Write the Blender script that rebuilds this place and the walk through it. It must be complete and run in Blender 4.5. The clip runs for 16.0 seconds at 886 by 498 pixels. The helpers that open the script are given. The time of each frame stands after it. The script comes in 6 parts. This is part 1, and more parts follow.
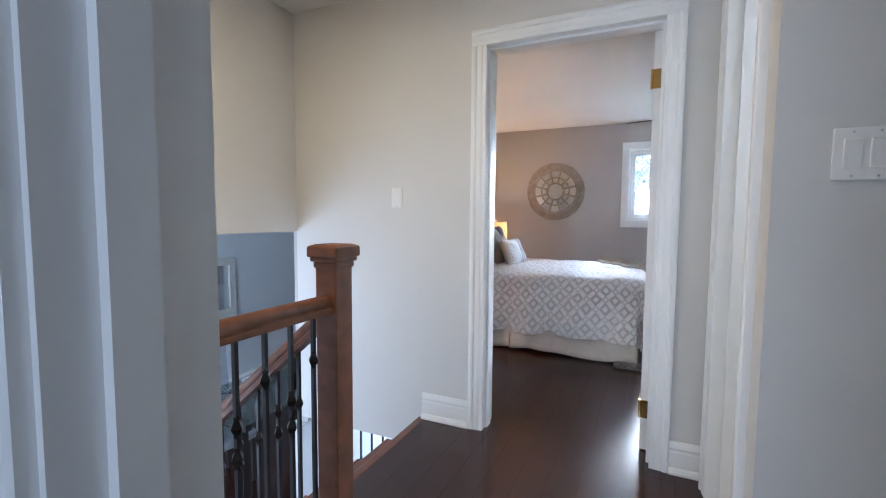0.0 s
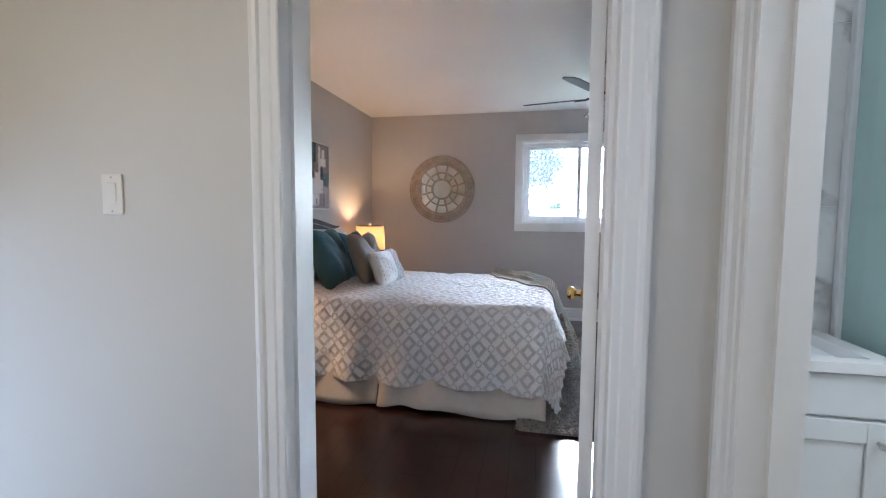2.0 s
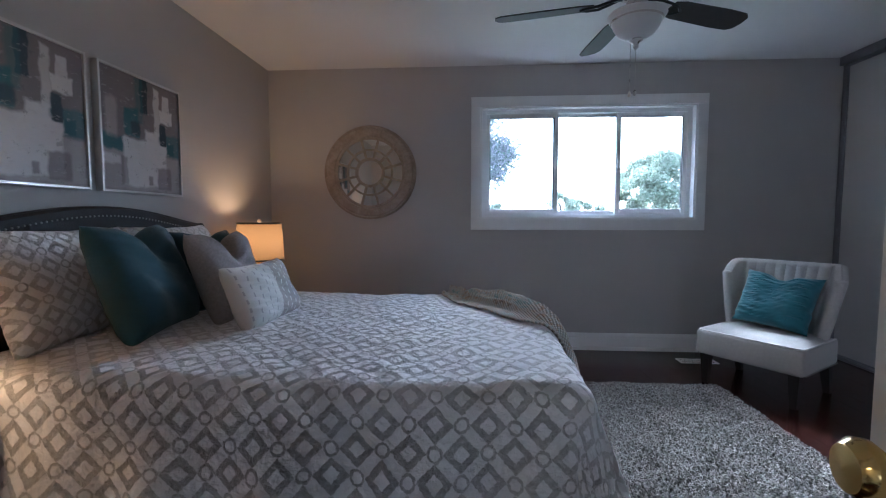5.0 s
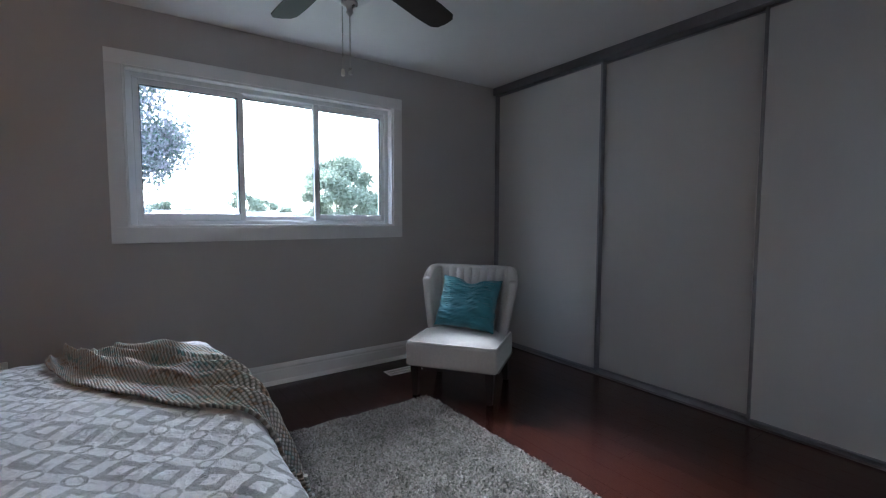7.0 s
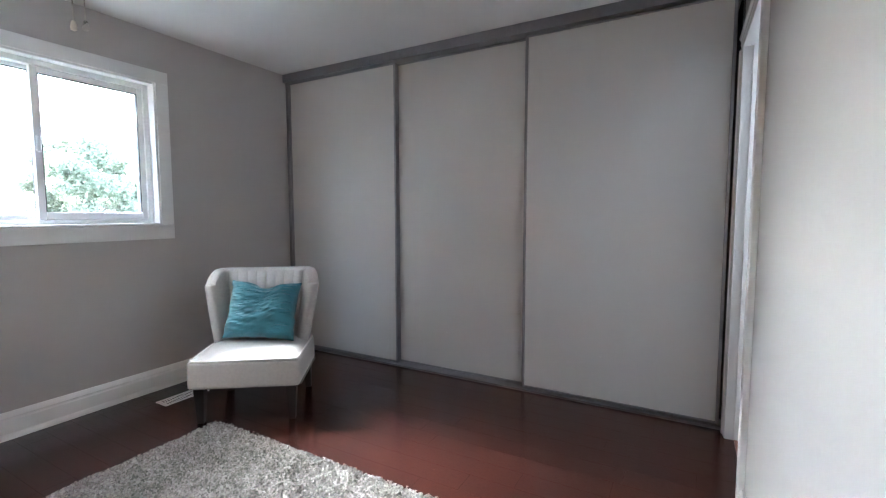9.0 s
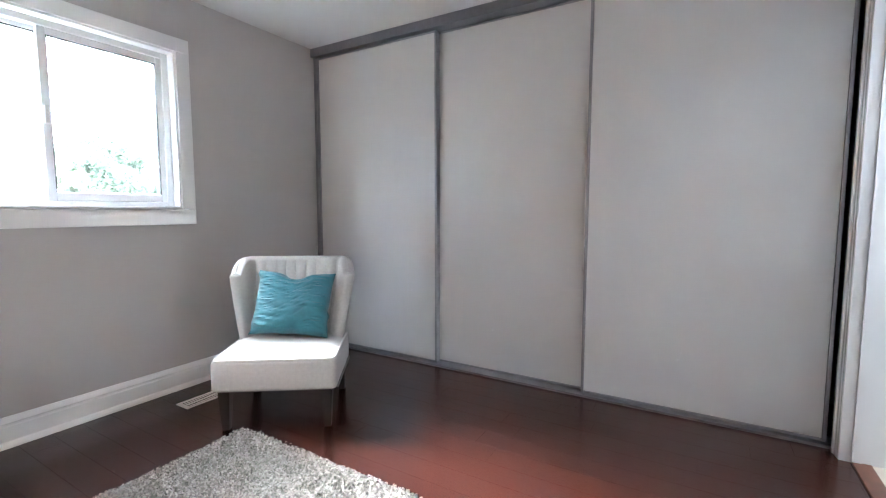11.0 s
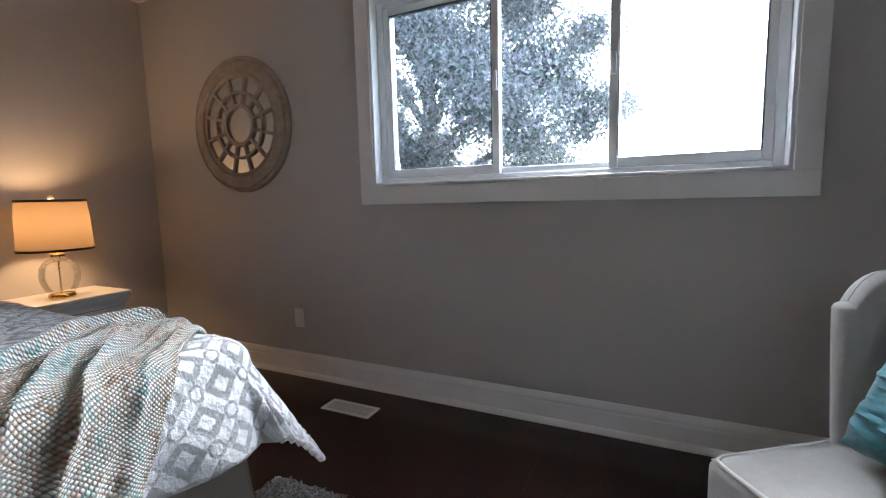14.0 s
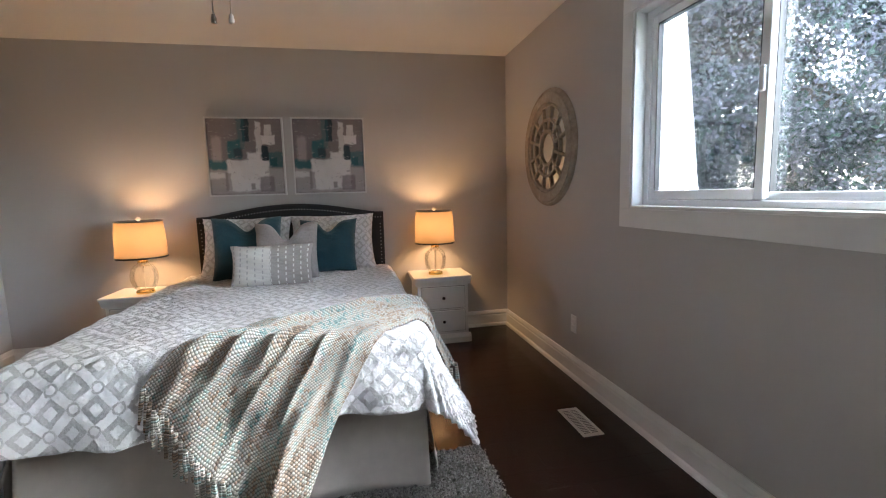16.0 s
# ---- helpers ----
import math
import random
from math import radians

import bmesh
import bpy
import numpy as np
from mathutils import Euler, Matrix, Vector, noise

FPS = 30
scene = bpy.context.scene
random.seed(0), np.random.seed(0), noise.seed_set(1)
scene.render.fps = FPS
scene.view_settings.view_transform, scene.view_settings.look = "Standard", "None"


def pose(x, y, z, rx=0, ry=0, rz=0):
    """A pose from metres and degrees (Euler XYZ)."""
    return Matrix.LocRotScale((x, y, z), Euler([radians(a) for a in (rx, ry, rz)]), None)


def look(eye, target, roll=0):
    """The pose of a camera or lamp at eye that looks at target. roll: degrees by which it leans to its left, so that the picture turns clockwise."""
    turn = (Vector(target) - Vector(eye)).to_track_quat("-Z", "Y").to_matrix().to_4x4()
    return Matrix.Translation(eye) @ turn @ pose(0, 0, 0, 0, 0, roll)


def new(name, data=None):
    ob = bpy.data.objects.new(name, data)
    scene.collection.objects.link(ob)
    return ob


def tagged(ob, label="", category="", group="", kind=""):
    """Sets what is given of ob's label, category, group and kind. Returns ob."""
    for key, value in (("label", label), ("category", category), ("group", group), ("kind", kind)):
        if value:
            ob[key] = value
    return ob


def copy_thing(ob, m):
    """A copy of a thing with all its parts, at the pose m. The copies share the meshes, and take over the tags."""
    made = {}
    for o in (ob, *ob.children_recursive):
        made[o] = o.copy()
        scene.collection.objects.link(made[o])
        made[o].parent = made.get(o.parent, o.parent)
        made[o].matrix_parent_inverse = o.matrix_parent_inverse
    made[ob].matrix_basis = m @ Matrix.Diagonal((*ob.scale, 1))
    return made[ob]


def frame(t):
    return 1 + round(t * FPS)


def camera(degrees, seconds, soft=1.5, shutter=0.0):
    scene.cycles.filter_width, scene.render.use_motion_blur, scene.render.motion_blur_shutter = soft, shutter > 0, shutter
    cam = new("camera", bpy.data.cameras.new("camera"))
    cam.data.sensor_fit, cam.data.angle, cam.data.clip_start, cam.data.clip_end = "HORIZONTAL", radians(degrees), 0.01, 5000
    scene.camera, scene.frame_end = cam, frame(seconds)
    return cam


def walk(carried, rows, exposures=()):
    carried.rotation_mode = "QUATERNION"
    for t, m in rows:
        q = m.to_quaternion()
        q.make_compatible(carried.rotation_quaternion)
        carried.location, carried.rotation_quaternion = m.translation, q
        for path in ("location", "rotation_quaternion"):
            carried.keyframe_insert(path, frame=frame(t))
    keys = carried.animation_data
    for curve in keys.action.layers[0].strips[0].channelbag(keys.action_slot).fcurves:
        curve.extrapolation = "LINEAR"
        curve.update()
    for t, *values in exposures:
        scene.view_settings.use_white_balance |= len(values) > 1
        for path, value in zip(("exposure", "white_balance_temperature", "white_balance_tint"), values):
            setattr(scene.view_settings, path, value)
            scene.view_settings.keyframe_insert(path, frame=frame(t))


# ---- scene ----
SKY, LAMP, HALL, DINING, SOUTH = 0.15, 0.52, 0.30, 1.6, 0.64
cam = camera(90.1, 16.0, soft=1.1)
PATH = [
    (0, (0.08, 0.994, 1.152), (-0.764, 2.802, 1.009), 0.4),
    (0.5, (0.1, 1.272, 1.161), (-0.572, 3.15, 1.02), 0.4),
    (1, (0.058, 1.582, 1.166), (-0.488, 3.501, 1.026), 0.4),
    (1.5, (0.001, 1.835, 1.183), (-0.45, 3.779, 1.042), 0.3),
    (2, (-0.062, 2.14, 1.207), (-0.461, 4.094, 1.058), 0.4),
    (2.5, (-0.136, 2.389, 1.205), (-0.507, 4.349, 1.055), 0.5),
    (3, (-0.228, 2.66, 1.195), (-0.557, 4.627, 1.047), 0.4),
    (5.5, (-0.269, 3.796, 1.121), (-0.235, 5.791, 0.987), -0.1),
    (6, (-0.195, 3.97, 1.137), (0.103, 5.943, 1.002), -0.1),
    (6.5, (-0.154, 4.083, 1.147), (0.512, 5.964, 1.011), -0.0),
    (7, (-0.189, 4.213, 1.178), (0.96, 5.845, 1.046), 0.1),
    (7.5, (-0.194, 4.27, 1.203), (1.342, 5.544, 1.068), -0.0),
    (8, (-0.171, 4.264, 1.202), (1.509, 5.341, 1.066), -0.1),
    (10.5, (-0.118, 4.506, 1.157), (1.645, 5.436, 0.995), -0.1),
    (11, (0.028, 4.636, 1.119), (1.743, 5.651, 0.946), -0.0),
    (11.5, (0.162, 4.741, 1.077), (1.752, 5.942, 0.908), -0.3),
    (12, (0.347, 4.884, 1.063), (1.641, 6.399, 0.889), -0.3),
    (12.5, (0.543, 4.991, 1.032), (1.414, 6.784, 0.87), -0.9),
    (13, (0.784, 5.087, 0.993), (1.119, 7.054, 0.864), -1.0),
    (13.5, (1.005, 5.271, 1.035), (0.707, 7.238, 0.827), -1.3),
    (14, (1.134, 5.455, 1.056), (0.278, 7.248, 0.83), -1.4),
    (14.5, (1.28, 5.601, 1.077), (-0.023, 7.102, 0.854), -1.4),
    (15, (1.458, 5.767, 1.11), (-0.224, 6.825, 0.883), -1.7),
    (15.5, (1.668, 5.901, 1.178), (-0.19, 6.602, 0.944), -1.7),
    (16, (1.805, 6.052, 1.221), (-0.141, 6.449, 0.98), -1.6),
]
EXPOSURES = [
    (0.0, 6.05, 5100, 10), (1.0, 5.85, 5150, 10), (2.5, 5.75, 5200, 10), (3.1, 5.7, 5050, 10), (4.6, 4.75, 4900, 10), (5.5, 4.35, 4800, 10),
    (7.5, 4.25, 5400, 10), (8.1, 4.85, 5500, 10), (9.6, 6.15, 5600, 10), (10.5, 6.45, 5600, 10), (11.0, 6.45, 5600, 10), (12.0, 6.0, 5500, 10), (13.0, 5.25, 5500, 10),
    (14.0, 4.7, 5600, 10), (14.5, 4.65, 5700, 10), (15.0, 4.85, 5800, 10), (16.0, 5.05, 5850, 10),
]
walk(cam, [(t, look(eye, target, roll)) for t, eye, target, roll in PATH], EXPOSURES)

# ---- world, sun and lamps ----
world = bpy.data.worlds.new("world")
scene.world = world
world.use_nodes = True
wn, wl = world.node_tree.nodes, world.node_tree.links
sky = wn.new("ShaderNodeTexSky")
sky.sky_type, sky.sun_disc = "NISHITA", False
sky.sun_elevation, sky.sun_rotation = radians(36), radians(350)
sky.air_density, sky.dust_density, sky.ozone_density = 1.0, 3.0, 1.0
veil = wn.new("ShaderNodeHueSaturation")          # cloud veil takes most of the blue out
veil.inputs["Saturation"].default_value = 0.5
wl.new(sky.outputs[0], veil.inputs["Color"])
wl.new(veil.outputs[0], wn["Background"].inputs["Color"])
wn["Background"].inputs["Strength"].default_value = SKY

sun_data = bpy.data.lights.new("sun", "SUN")
sun_data.energy, sun_data.angle, sun_data.color = 0.7, radians(16), (1.0, 0.97, 0.92)
sun = new("sun", sun_data)
sun.matrix_world = look((-1.7, 9.8, 7.2), (0, 0, 0))


def point_lamp(name, place, watts, radius, color):
    d = bpy.data.lights.new(name, "POINT")
    d.energy, d.shadow_soft_size, d.color = watts, radius, color
    ob = new(name, d)
    ob.location = place
    return ob


def area_lamp(name, place, target, sx, sy, watts, color):
    d = bpy.data.lights.new(name, "AREA")
    d.shape, d.size, d.size_y, d.energy, d.color = "RECTANGLE", sx, sy, watts, color
    ob = new(name, d)
    ob.matrix_world = look(place, target)
    return ob


WARM = (1.0, 0.56, 0.24)
point_lamp("bulb_north", (-1.816, 6.722, 0.975), LAMP, 0.06, WARM)
point_lamp("bulb_south", (-1.80, 4.53, 0.975), LAMP, 0.06, WARM)
area_lamp("hall_ceiling_lamp", (-1.15, 1.75, 2.40), (-1.15, 1.75, 0), 0.30, 0.30, HALL, (1.0, 0.74, 0.42))
area_lamp("bath_ceiling_lamp", (1.5, 2.85, 2.36), (1.5, 2.85, 0), 0.35, 0.35, 0.42, (1.0, 0.95, 0.88))
area_lamp("dining_window_light", (-3.7, 1.2, -0.2), (-3.9, 3.5, -0.4), 2.2, 1.5, DINING, (0.86, 0.93, 1.0))
area_lamp("lower_window_light", (-1.5, 5.6, -0.8), (-1.5, 3.2, -0.8), 1.4, 0.9, 1.6, (0.85, 0.92, 1.0))
area_lamp("ensuite_ceiling_lamp", (2.3, 3.0, 2.38), (2.3, 3.0, 0), 0.4, 0.4, 0.5, (0.97, 0.98, 1.0))
area_lamp("south_room_window_light", (0.3, -2.3, 1.5), (0.2, 1.4, 1.2), 1.4, 1.1, SOUTH, (0.93, 0.96, 1.0))


# ---- materials ----
def mat(name, color, rough=0.6, metal=0.0, vary=0.06, scale=6.0, bump=0.0, bump_scale=120.0, spec=0.5, coat=0.0, sheen=0.0):
    m = bpy.data.materials.new(name)
    m.use_nodes = True
    n, l = m.node_tree.nodes, m.node_tree.links
    b = n["Principled BSDF"]
    b.inputs["Metallic"].default_value = metal
    b.inputs["Specular IOR Level"].default_value = spec
    b.inputs["Coat Weight"].default_value = coat
    b.inputs["Sheen Weight"].default_value = sheen
    tc = n.new("ShaderNodeTexCoord")
    big = n.new("ShaderNodeTexNoise")
    big.inputs["Scale"].default_value, big.inputs["Detail"].default_value = scale, 6
    l.new(tc.outputs["Object"], big.inputs["Vector"])
    ramp = n.new("ShaderNodeMapRange")
    ramp.inputs["From Min"].default_value, ramp.inputs["From Max"].default_value = 0.3, 0.7
    ramp.inputs["To Min"].default_value, ramp.inputs["To Max"].default_value = 1 - vary, 1 + vary
    l.new(big.outputs["Fac"], ramp.inputs["Value"])
    mix = n.new("ShaderNodeMix")
    mix.data_type, mix.blend_type = "RGBA", "MULTIPLY"
    mix.inputs["Factor"].default_value = 1
    mix.inputs["A"].default_value = (*color, 1)
    comb = n.new("ShaderNodeCombineColor")
    for k in range(3):
        l.new(ramp.outputs[0], comb.inputs[k])
    l.new(comb.outputs[0], mix.inputs["B"])
    l.new(mix.outputs["Result"], b.inputs["Base Color"])
    rr = n.new("ShaderNodeMapRange")
    rr.inputs["To Min"].default_value, rr.inputs["To Max"].default_value = max(0.02, rough * 0.88), min(1, rough * 1.12)
    l.new(big.outputs["Fac"], rr.inputs["Value"])
    l.new(rr.outputs[0], b.inputs["Roughness"])
    if bump:
        fine = n.new("ShaderNodeTexNoise")
        fine.inputs["Scale"].default_value, fine.inputs["Detail"].default_value = bump_scale, 3
        l.new(tc.outputs["Object"], fine.inputs["Vector"])
        bp = n.new("ShaderNodeBump")
        bp.inputs["Strength"].default_value, bp.inputs["Distance"].default_value = bump, 0.004
        l.new(fine.outputs["Fac"], bp.inputs["Height"])
        l.new(bp.outputs[0], b.inputs["Normal"])
    return m


def node_kit(m):
    n, l = m.node_tree.nodes, m.node_tree.links

    def op(kind, a, b=None, c=None):
        nd = n.new("ShaderNodeMath")
        nd.operation = kind
        for k, v in enumerate((a, b, c)):
            if v is None:
                continue
            if isinstance(v, (int, float)):
                nd.inputs[k].default_value = v
            else:
                l.new(v, nd.inputs[k])
        return nd.outputs[0]

    def blend(f, a, b):
        nd = n.new("ShaderNodeMix")
        nd.data_type = "RGBA"
        for key, v in (("Factor", f), ("A", a), ("B", b)):
            if isinstance(v, (int, float)):
                nd.inputs[key].default_value = v
            elif isinstance(v, tuple):
                nd.inputs[key].default_value = (*v, 1)
            else:
                l.new(v, nd.inputs[key])
        return nd.outputs["Result"]

    def tex(scale, detail=4, vec=None, rough=0.5):
        nd = n.new("ShaderNodeTexNoise")
        nd.inputs["Scale"].default_value, nd.inputs["Detail"].default_value, nd.inputs["Roughness"].default_value = scale, detail, rough
        if vec is not None:
            l.new(vec, nd.inputs["Vector"])
        return nd.outputs["Fac"]

    def bump(height, strength, dist):
        nd = n.new("ShaderNodeBump")
        nd.inputs["Strength"].default_value, nd.inputs["Distance"].default_value = strength, dist
        l.new(height, nd.inputs["Height"])
        return nd.outputs[0]
    return n, l, op, blend, tex, bump


WALL = mat("wall_paint_greige", (0.485, 0.466, 0.452), 0.62, vary=0.02, scale=1.3, bump=0.12, bump_scale=260)
HALLWALL = mat("hall_paint_cream_grey", (0.66, 0.645, 0.62), 0.6, vary=0.02, scale=1.3, bump=0.12, bump_scale=260)
LOWWALL = mat("dining_paint_pale", (0.68, 0.69, 0.69), 0.6, vary=0.02, scale=1.3, bump=0.1, bump_scale=260)
CEIL = mat("ceiling_paint", (0.74, 0.73, 0.72), 0.8, vary=0.015, scale=2.0, bump=0.25, bump_scale=180)
TRIM = mat("trim_gloss_white", (0.80, 0.80, 0.79), 0.38, vary=0.008, scale=5)
DOORWHITE = mat("door_satin_white", (0.76, 0.752, 0.735), 0.34, vary=0.02, scale=4, bump=0.06, bump_scale=40)
VINYL = mat("window_vinyl", (0.82, 0.83, 0.84), 0.3, vary=0.015)
ALU = mat("closet_aluminium", (0.30, 0.30, 0.32), 0.34, 0.85, vary=0.05, scale=30)
CLOSET = mat("closet_panel_white", (0.61, 0.605, 0.59), 0.26, vary=0.01, scale=2.5, bump=0.05, bump_scale=90)
# near-black for plank joints, and for shade painted in the closet and vents
DARKGAP = mat("shaded_gap_black", (0.05, 0.05, 0.05), 0.9)
NICKEL = mat("brushed_nickel", (0.55, 0.53, 0.50), 0.28, 1.0, vary=0.06, scale=40)
CHROME = mat("chrome", (0.75, 0.76, 0.78), 0.08, 1.0, vary=0.02)
BRASS = mat("polished_brass", (0.78, 0.56, 0.20), 0.15, 1.0, vary=0.05, scale=30)
BLACKMETAL = mat("black_iron", (0.02, 0.02, 0.022), 0.42, 0.3, vary=0.15, scale=40)
BLADE = mat("fan_blade_dark", (0.04, 0.033, 0.03), 0.6, vary=0.2, scale=14, spec=0.25)
LEGWOOD = mat("ebony_leg", (0.014, 0.011, 0.010), 0.55, vary=0.2, scale=20)
NSWHITE = mat("nightstand_white", (0.76, 0.755, 0.74), 0.35, vary=0.03, scale=8)
LINEN = mat("ivory_upholstery", (0.47, 0.45, 0.418), 0.85, vary=0.05, scale=60, bump=0.4, bump_scale=700, sheen=0.2)
PIPING = mat("ivory_piping", (0.72, 0.70, 0.66), 0.8, vary=0.05, scale=60, bump=0.3, bump_scale=500)
TEAL = mat("teal_velvet", (0.038, 0.15, 0.18), 0.72, vary=0.22, scale=9, bump=0.35, bump_scale=22, sheen=0.3, spec=0.25)
TEALDARK = mat("dark_teal_linen", (0.014, 0.068, 0.09), 0.8, vary=0.12, scale=80, bump=0.4, bump_scale=600, sheen=0.25)
GREYCUSH = mat("warm_grey_linen", (0.33, 0.305, 0.29), 0.85, vary=0.12, scale=90, bump=0.4, bump_scale=600, sheen=0.2)
SKIRT = mat("bed_skirt_cotton", (0.52, 0.475, 0.425), 0.85, vary=0.05, scale=18, bump=0.3, bump_scale=420)
LEATHER = mat("black_leather", (0.012, 0.012, 0.013), 0.6, vary=0.2, scale=30, bump=0.4, bump_scale=300)
NAIL = mat("nailhead_pewter", (0.36, 0.34, 0.31), 0.3, 1.0)
RAILWOOD = mat("stained_oak_rail", (0.135, 0.055, 0.028), 0.45, vary=0.3, scale=16, bump=0.15, bump_scale=90, spec=0.22)
NOSING = mat("oak_nosing", (0.14, 0.055, 0.03), 0.3, vary=0.25, scale=16)
FINIALW = mat("finial_ceramic", (0.8, 0.76, 0.68), 0.3)
SWITCH = mat("switch_plastic", (0.82, 0.81, 0.79), 0.3, vary=0.01)
CERAMIC = mat("ceramic_white", (0.82, 0.83, 0.83), 0.1, vary=0.01)
VANITY = mat("vanity_paint", (0.74, 0.77, 0.77), 0.35, vary=0.015)
BEIGETILE = mat("beige_floor_tile", (0.58, 0.50, 0.40), 0.4, vary=0.1, scale=9)
SILVERFRAME = mat("silver_frame", (0.62, 0.61, 0.60), 0.35, 0.6)
PALEFRAME = mat("pale_washed_frame", (0.60, 0.58, 0.53), 0.5, vary=0.08, scale=20)
BLACKFRAME = mat("black_frame", (0.015, 0.015, 0.015), 0.4)
PAPER = mat("white_mat_board", (0.8, 0.8, 0.79), 0.8, vary=0.01)
PRINT = mat("grey_print", (0.12, 0.13, 0.14), 0.7, vary=0.5, scale=40)
GREYCHAIR = mat("grey_velvet_chair", (0.25, 0.26, 0.29), 0.8, vary=0.12, scale=14, sheen=0.3)
TRUNK = mat("maple_bark", (0.10, 0.085, 0.07), 0.9, vary=0.4, scale=8, bump=0.6, bump_scale=30)
LAWN = mat("grass_ground", (0.09, 0.10, 0.07), 0.95, vary=0.35, scale=0.8, bump=0.5, bump_scale=30)
ROOFING = mat("asphalt_shingle", (0.16, 0.15, 0.15), 0.9, vary=0.2, scale=12)
SIDING = mat("far_siding", (0.68, 0.66, 0.62), 0.8, vary=0.06, scale=3)
FARGLASS = mat("far_window_glass", (0.03, 0.035, 0.04), 0.1)


def make_floor_wood():
    m = mat("jatoba_plank", (0.10, 0.03, 0.018), 0.24)
    n, l, op, blend, tex, bump = node_kit(m)
    b = n["Principled BSDF"]
    tc = n.new("ShaderNodeTexCoord")
    info = n.new("ShaderNodeObjectInfo")
    mp = n.new("ShaderNodeMapping")
    mp.inputs["Scale"].default_value = (22, 1.6, 1)
    l.new(tc.outputs["Object"], mp.inputs["Vector"])
    off = n.new("ShaderNodeCombineXYZ")
    l.new(op("MULTIPLY", info.outputs["Random"], 37.0), off.inputs[0])
    l.new(op("MULTIPLY", info.outputs["Random"], 91.0), off.inputs[1])
    l.new(off.outputs[0], mp.inputs["Location"])
    grain = tex(2.2, 8, mp.outputs[0], 0.62)
    streak = tex(9.0, 3, mp.outputs[0])
    tone = op("MULTIPLY_ADD", info.outputs["Random"], 0.35, op("MULTIPLY", grain, 0.6))
    c = blend(tone, (0.015, 0.0045, 0.0034), (0.048, 0.0125, 0.0078))
    c = blend(op("MULTIPLY", streak, 0.25), c, (0.02, 0.007, 0.005))
    l.new(c, b.inputs["Base Color"])
    l.new(op("MULTIPLY_ADD", grain, 0.16, 0.16), b.inputs["Roughness"])
    l.new(bump(grain, 0.12, 0.002), b.inputs["Normal"])
    b.inputs["Coat Weight"].default_value = 0.1
    b.inputs["Specular IOR Level"].default_value = 0.42
    b.inputs["Coat Roughness"].default_value = 0.12
    return m


def make_quilt(name, pitch):
    m = mat(name, (0.75, 0.75, 0.76), 0.85)
    n, l, op, blend, tex, bump = node_kit(m)
    b = n["Principled BSDF"]
    uv = n.new("ShaderNodeTexCoord").outputs["UV"]
    sep = n.new("ShaderNodeSeparateXYZ")
    wob = n.new("ShaderNodeTexNoise")
    wob.inputs["Scale"].default_value = 130
    l.new(uv, wob.inputs["Vector"])
    wv = n.new("ShaderNodeVectorMath")
    wv.operation = "MULTIPLY_ADD"
    l.new(wob.outputs["Color"], wv.inputs[0])
    wv.inputs[1].default_value = (0.011, 0.011, 0)
    l.new(uv, wv.inputs[2])
    l.new(wv.outputs[0], sep.inputs[0])
    u, v = op("DIVIDE", sep.outputs[0], pitch), op("DIVIDE", sep.outputs[1], pitch)

    def cell(a, shift):
        return op("SUBTRACT", op("FRACT", op("ADD", a, shift)), 0.5)
    du, dv = cell(u, 0.5), cell(v, 0.5)

    def diamond(a, c):
        r = op("ADD", op("ABSOLUTE", a), op("ABSOLUTE", c))
        return op("MULTIPLY", op("LESS_THAN", r, 0.345), op("GREATER_THAN", r, 0.165))
    hu, hv = cell(u, 0.0), cell(v, 0.0)
    ring1 = op("MAXIMUM", diamond(du, dv), diamond(hu, hv))

    def circ(a, c):
        r = op("SQRT", op("ADD", op("MULTIPLY", a, a), op("MULTIPLY", c, c)))
        return op("MULTIPLY", op("LESS_THAN", r, 0.150), op("GREATER_THAN", r, 0.098))
    mask = op("MAXIMUM", ring1, op("MAXIMUM", circ(du, hv), circ(hu, dv)))
    fuzz = tex(420, 3, uv, 0.7)
    mid = tex(90, 3, uv, 0.6)
    mask = op("MULTIPLY", mask, op("MINIMUM", op("MULTIPLY_ADD", mid, 1.6, 0.05), 1.0))
    white = blend(fuzz, (0.80, 0.80, 0.81), (0.87, 0.87, 0.88))
    grey = blend(fuzz, (0.49, 0.485, 0.488), (0.67, 0.665, 0.662))
    l.new(blend(mask, white, grey), b.inputs["Base Color"])
    b.inputs["Roughness"].default_value = 0.9
    b.inputs["Sheen Weight"].default_value, b.inputs["Sheen Roughness"].default_value = 0.45, 0.5
    crease = tex(9, 5, uv, 0.6)
    h = op("ADD", op("ADD", op("MULTIPLY", mask, op("MULTIPLY_ADD", fuzz, 2.0, 0.7)), op("MULTIPLY", fuzz, 0.25)), op("ADD", op("MULTIPLY", crease, 1.5), op("MULTIPLY", tex(30, 3, uv, 0.55), 1.8)))
    l.new(bump(h, 0.8, 0.010), b.inputs["Normal"])
    return m


